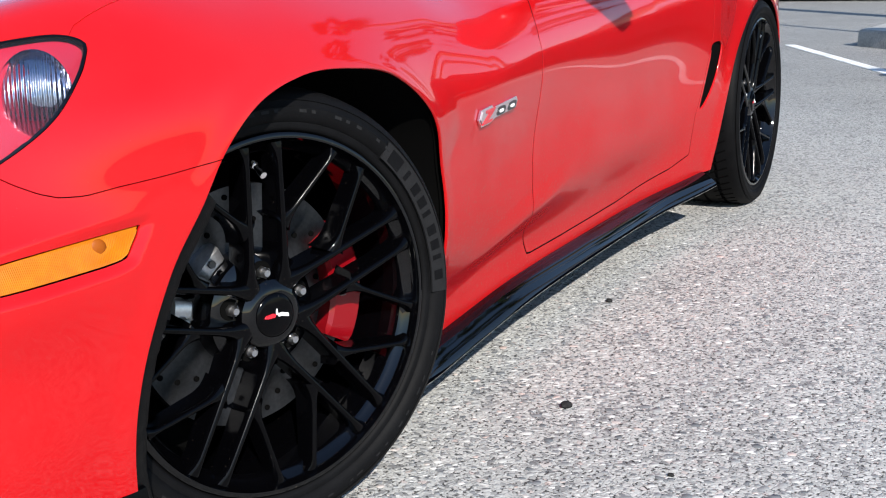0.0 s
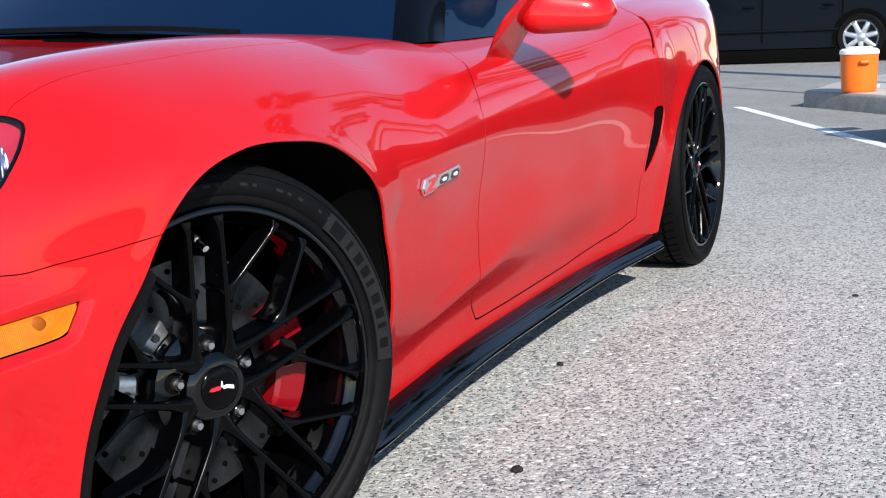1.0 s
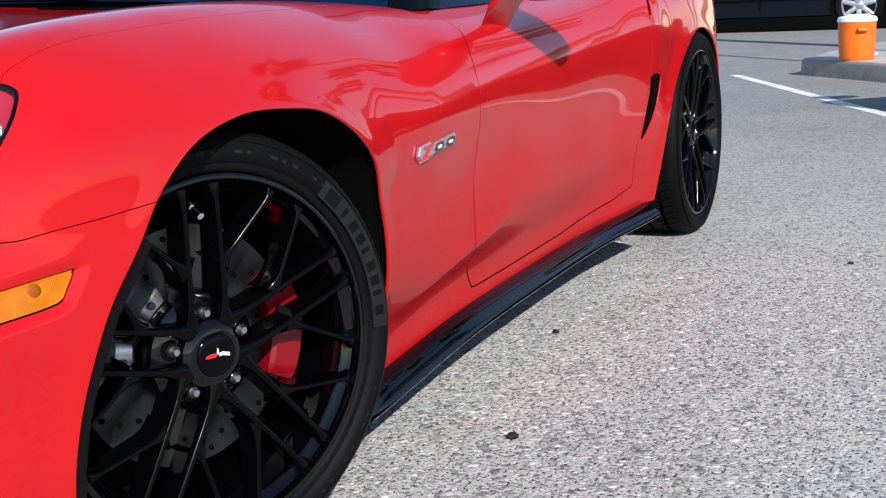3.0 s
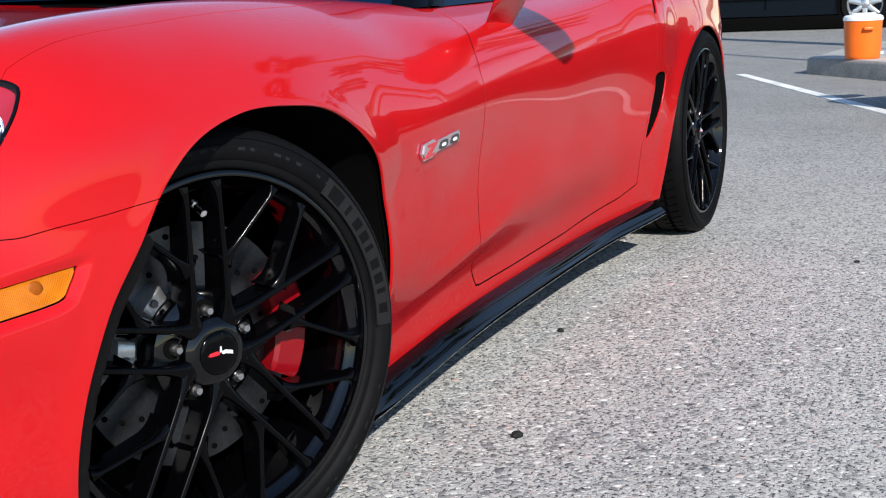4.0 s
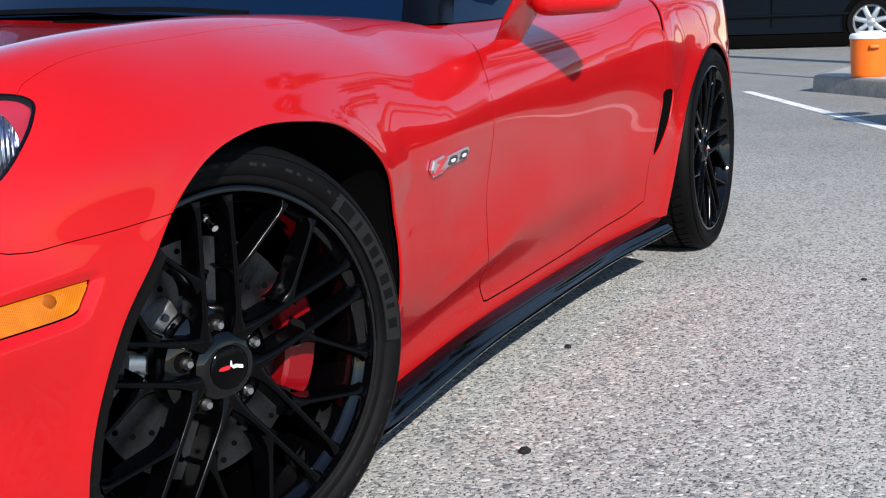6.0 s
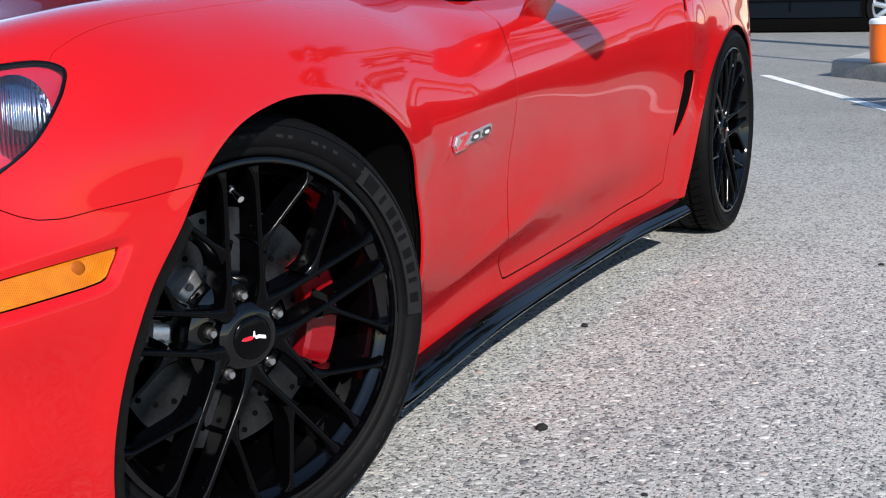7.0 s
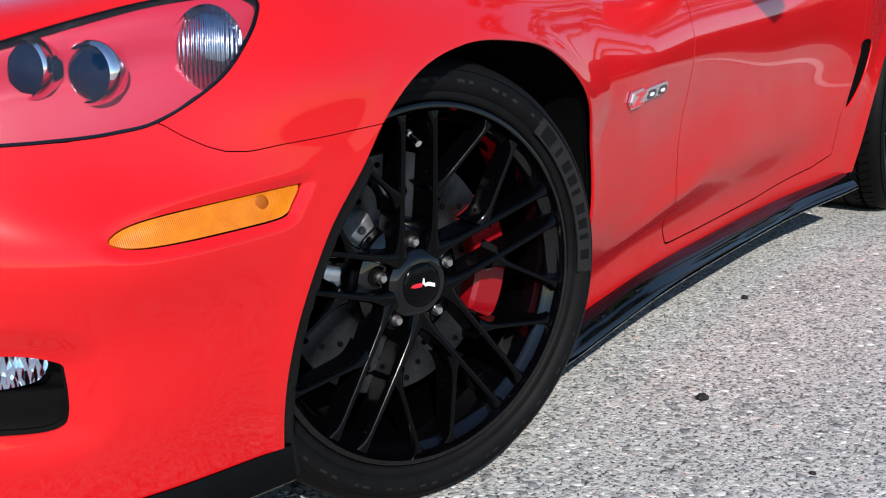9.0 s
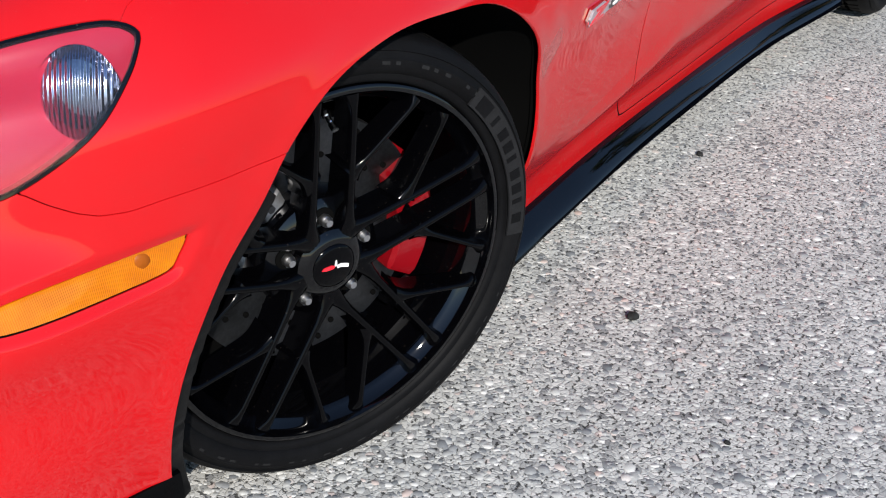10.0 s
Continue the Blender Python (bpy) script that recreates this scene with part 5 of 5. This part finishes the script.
WHITE_PLASTIC = grainy("white_plastic", (0.68, 0.69, 0.70), 0.4, 90, 0.05, 0.4)


def cooler(at):
    c = thing("drinks_cooler", "orange drinks cooler with a white lid, on the island", "cooler", at)
    def turned(profile, name, material, label=""):
        o = part(name, sharpened(lathe(profile, 56, name), 40), material, c, label)
        o.matrix_basis = Matrix.Rotation(radians(90), 4, "X")
        return o
    turned([(.0, .0), (.165, .0), (.172, .006), (.178, .03), (.188, .20), (.192, .36), (.196, .385), (.190, .39), (.0, .39)], "body", ORANGE, "orange insulated body")
    turned([(.0, .462), (.12, .462), (.128, .455), (.130, .447), (.178, .440), (.197, .425), (.202, .40), (.202, .388), (.19, .386)], "lid", WHITE_PLASTIC, "white screw lid")
    for s in (-1, 1):
        h = part("handle", loft_rounded([((s * .19, -.05, .30), (.012, 0, 0), (0, 0, .018)), ((s * .225, -.04, .31), (.012, .004, 0), (0, 0, .016)), ((s * .232, 0, .31), (.012, 0, 0), (0, 0, .016)), ((s * .225, .04, .31), (.012, -.004, 0), (0, 0, .016)), ((s * .19, .05, .30), (.012, 0, 0), (0, 0, .018))], "handle"), ORANGE, c)
    t = part("tap", box_bm(.035, .06, .03, .008), WHITE_PLASTIC, c)
    t.matrix_basis = Matrix.Translation((.05, -.195, .05))
    for k in range(3):
        b = part("print_bar", box_bm(.010, .004, .014), DARK_STEEL, c)
        b.matrix_basis = Matrix.Rotation(radians(68), 4, "Z") @ Matrix.Translation((0, -.1925, .33 - k * .022))
    return c


cooler(pose(9.95, -.69, .154, 0, 0, 20) @ Matrix.Diagonal((.82, .82, .84, 1)))

# painted bay lines
LINE_PAINT = grainy("worn_white_line_paint", (0.66, 0.66, 0.64), 0.8, 30, 0.35, 0.2, 0, 0.002)


def stripe(a, b, w, name="bay_line"):
    a, b = Vector(a), Vector(b)
    d = (b - a).normalized()
    s = Vector((-d.y, d.x)) * w / 2
    q = [a + s, a - s, b - s, b + s]
    o = part(name, mesh_of(name, [(p.x, p.y, .004) for p in q] + [(p.x, p.y, -.01) for p in q], [(0, 1, 2, 3), (0, 4, 5, 1), (1, 5, 6, 2), (2, 6, 7, 3), (3, 7, 4, 0)]), LINE_PAINT)
    return tagged(o, "worn white painted bay line", "bay line", "painted bay lines", "structure")


stripe((10.46, .45), (3.0, -2.84), .095)

# slim lamp post whose shadow falls across the lot
POST = grainy("dull_grey_metal", (0.25, 0.25, 0.26), 0.5, 80, 0.15, 0.4, 0.6)
post = thing("lamp_post", "slim grey lamp post on the island", "lamp post", pose(9.35, -2.45, .154))
part("pole", drum_bm(.055, .04, 5.2, 20, Matrix.Translation((0, 0, 2.6))), POST, post)
part("base_plate", box_bm(.24, .24, .02, .004, at=(0, 0, .01)), POST, post)
part("lamp_head", box_bm(.5, .2, .09, .02, at=(.2, 0, 5.2)), POST, post)


# palms beyond the lot, mirrored in the paint and the glass
BARK = grainy("palm_bark", (0.16, 0.11, 0.07), 0.95, 14, 0.4, 0.1, 0, 0.02)
FROND = grainy("palm_frond_green", (0.055, 0.085, 0.025), 0.6, 6, 0.35, 0.3)


def palm(x, y, h, seed):
    rnd = np.random.RandomState(seed)
    t = thing("palm_tree", "tall fan palm with a bare trunk", "palm tree", pose(x, y, 0), "palms round the lot")
    lean = rnd.uniform(-.5, .5, 2)
    rings = []
    for k in np.linspace(0, 1, 22):
        r = (.20 - .07 * k + .10 * max(0, .06 - k) / .06) * (1 + .05 * math.sin(k * 190))
        rings.append([(lean[0] * k * k + r * math.cos(a), lean[1] * k * k + r * math.sin(a), h * k) for a in np.linspace(0, 2 * math.pi, 12, endpoint=False)])
    part("trunk", sweep(rings, name="trunk"), BARK, t)
    top_ = np.array((lean[0], lean[1], h))
    v, f = [], []
    for i in range(46):
        az, el = rnd.uniform(0, 6.283), rnd.uniform(-1.0, 1.25)
        L = rnd.uniform(1.0, 1.5)
        d = np.array((math.cos(az) * math.cos(el), math.sin(az) * math.cos(el), math.sin(el)))
        sv = np.cross(d, (0, 0, 1.0))
        sv /= np.linalg.norm(sv) + 1e-6
        up = np.cross(sv, d)
        base = top_ + d * L * .55 - np.array((0, 0, .12)) * L
        k = len(v)
        v += [tuple(top_ + sv * .015), tuple(top_ - sv * .015), tuple(base - sv * .012), tuple(base + sv * .012)]
        f.append((k, k + 1, k + 2, k + 3))
        for b in np.linspace(-1.25, 1.25, 15):
            q = d * math.cos(b) + sv * math.sin(b)
            l = L * .75 * (1 - .22 * abs(b)) * rnd.uniform(.85, 1.1)
            tip = base + q * l - np.array((0, 0, .22)) * l * l + up * rnd.uniform(-.08, .08)
            w = np.cross(q, up) * .035
            m = base + q * l * .55
            k = len(v)
            v += [tuple(base), tuple(m - w), tuple(tip), tuple(m + w)]
            f.append((k, k + 1, k + 2, k + 3))
    part("crown", mesh_of("crown", v, f), FROND, t)
    return t


for i, (x, y, h) in enumerate(((13.0, -2.2, 8.5), (17, -6.5, 9.5), (23, -5.5, 8), (27, -11, 12), (33, -9, 9))):
    palm(x, y, h, 40 + i)


# ---- loose and embedded stones of the worn surface near the car ----
def stones_stuff():
    rnd = np.random.RandomState(7)
    n = 15000
    # more of them where the ground is seen from near by
    x = rnd.beta(1.15, 2.2, n) * 3.6 - .55
    y = -.62 - rnd.beta(1.3, 1.6, n) * 1.25
    r = np.clip(rnd.lognormal(math.log(.0050), .42, n), .0022, .014)
    h = r * rnd.uniform(.04, .15, n)
    sides = 6
    ang = np.linspace(0, 2 * math.pi, sides, endpoint=False)
    turn = rnd.uniform(0, 6.28, n)
    squash = rnd.uniform(.55, 1.0, n)
    verts = np.empty((n, 2 * sides + 1, 3))
    for k, a in enumerate(ang):
        jit = rnd.uniform(.78, 1.18, (2, n))
        for lev, (s, z) in enumerate(((1.0, -.0012), (.72, .72))):
            lx, ly = np.cos(a) * r * s * jit[lev], np.sin(a) * r * s * squash * jit[lev]
            verts[:, lev * sides + k, 0] = x + lx * np.cos(turn) - ly * np.sin(turn)
            verts[:, lev * sides + k, 1] = y + lx * np.sin(turn) + ly * np.cos(turn)
            verts[:, lev * sides + k, 2] = z if lev == 0 else h * z * rnd.uniform(.8, 1.15, n)
    verts[:, -1] = np.stack([x, y, h], 1)
    ring = []
    for k in range(sides):
        j = (k + 1) % sides
        ring += [(k, j, sides + j), (k, sides + j, sides + k), (sides + k, sides + j, 2 * sides)]
    f = (np.array(ring)[None] + (np.arange(n) * (2 * sides + 1))[:, None, None]).reshape(-1, 3)
    me = bpy.data.meshes.new("gravel")
    me.vertices.add(n * (2 * sides + 1))
    me.vertices.foreach_set("co", verts.ravel())
    me.loops.add(f.size)
    me.loops.foreach_set("vertex_index", f.ravel())
    me.polygons.add(len(f))
    me.polygons.foreach_set("loop_start", np.arange(0, f.size, 3))
    me.polygons.foreach_set("use_smooth", [True] * len(f))
    me.update(calc_edges=True)
    return me


def stone_material():
    m = mat("mixed_stone_chips", (0.4, 0.4, 0.4), 0.8, spec=0.25)
    n, l, p = nodes_of(m)
    g = n.new("ShaderNodeNewGeometry")
    r = ramp(n, [(0.0, (0.11, 0.118, 0.125)), (0.2, (0.20, 0.206, 0.212)), (0.5, (0.32, 0.322, 0.315)), (0.75, (0.43, 0.428, 0.41)), (0.95, (0.56, 0.553, 0.53)), (1.0, (0.42, 0.32, 0.285))])
    l.new(g.outputs["Random Per Island"], r.inputs[0])
    t = noise_tex(n, l, coords(n, l), 900, 3, 0.6)
    rr = ramp(n, [(0.3, (0.8,) * 3), (0.7, (1.12,) * 3)])
    l.new(t.outputs[0], rr.inputs[0])
    l.new(mixed(n, l, 1.0, r.outputs[0], rr.outputs[0], "MULTIPLY"), p.inputs["Base Color"])
    return m


gravel = part("gravel", stones_stuff(), stone_material())
tagged(gravel, "small mixed stone chips set in worn asphalt", "gravel", kind="stuff")
# a few single dark chips that lie loose
CHIP = grainy("dark_chip", (0.02, 0.02, 0.02), 0.9, 200, 0.3, 0.1)
for i, (x, y, s) in enumerate(((.632, -1.085, .013), (1.355, -.919, .010), (.40, -1.35, .006), (2.3, -1.5, .008))):
    bm = bmesh.new()
    bmesh.ops.create_icosphere(bm, subdivisions=2, radius=s)
    for v in bm.verts:
        v.co = Vector((v.co.x * 1.1, v.co.y * .8, v.co.z * .55)) * (1 + .35 * noise.noise(v.co * 90 + Vector((i, 0, 0))))
    o = part("loose_chip", bm, CHIP)
    o.matrix_world = pose(x, y, s * .42, 0, 0, 40 * i)
    tagged(o, "dark loose chip of asphalt lying on the lot", "chip", "loose chips")
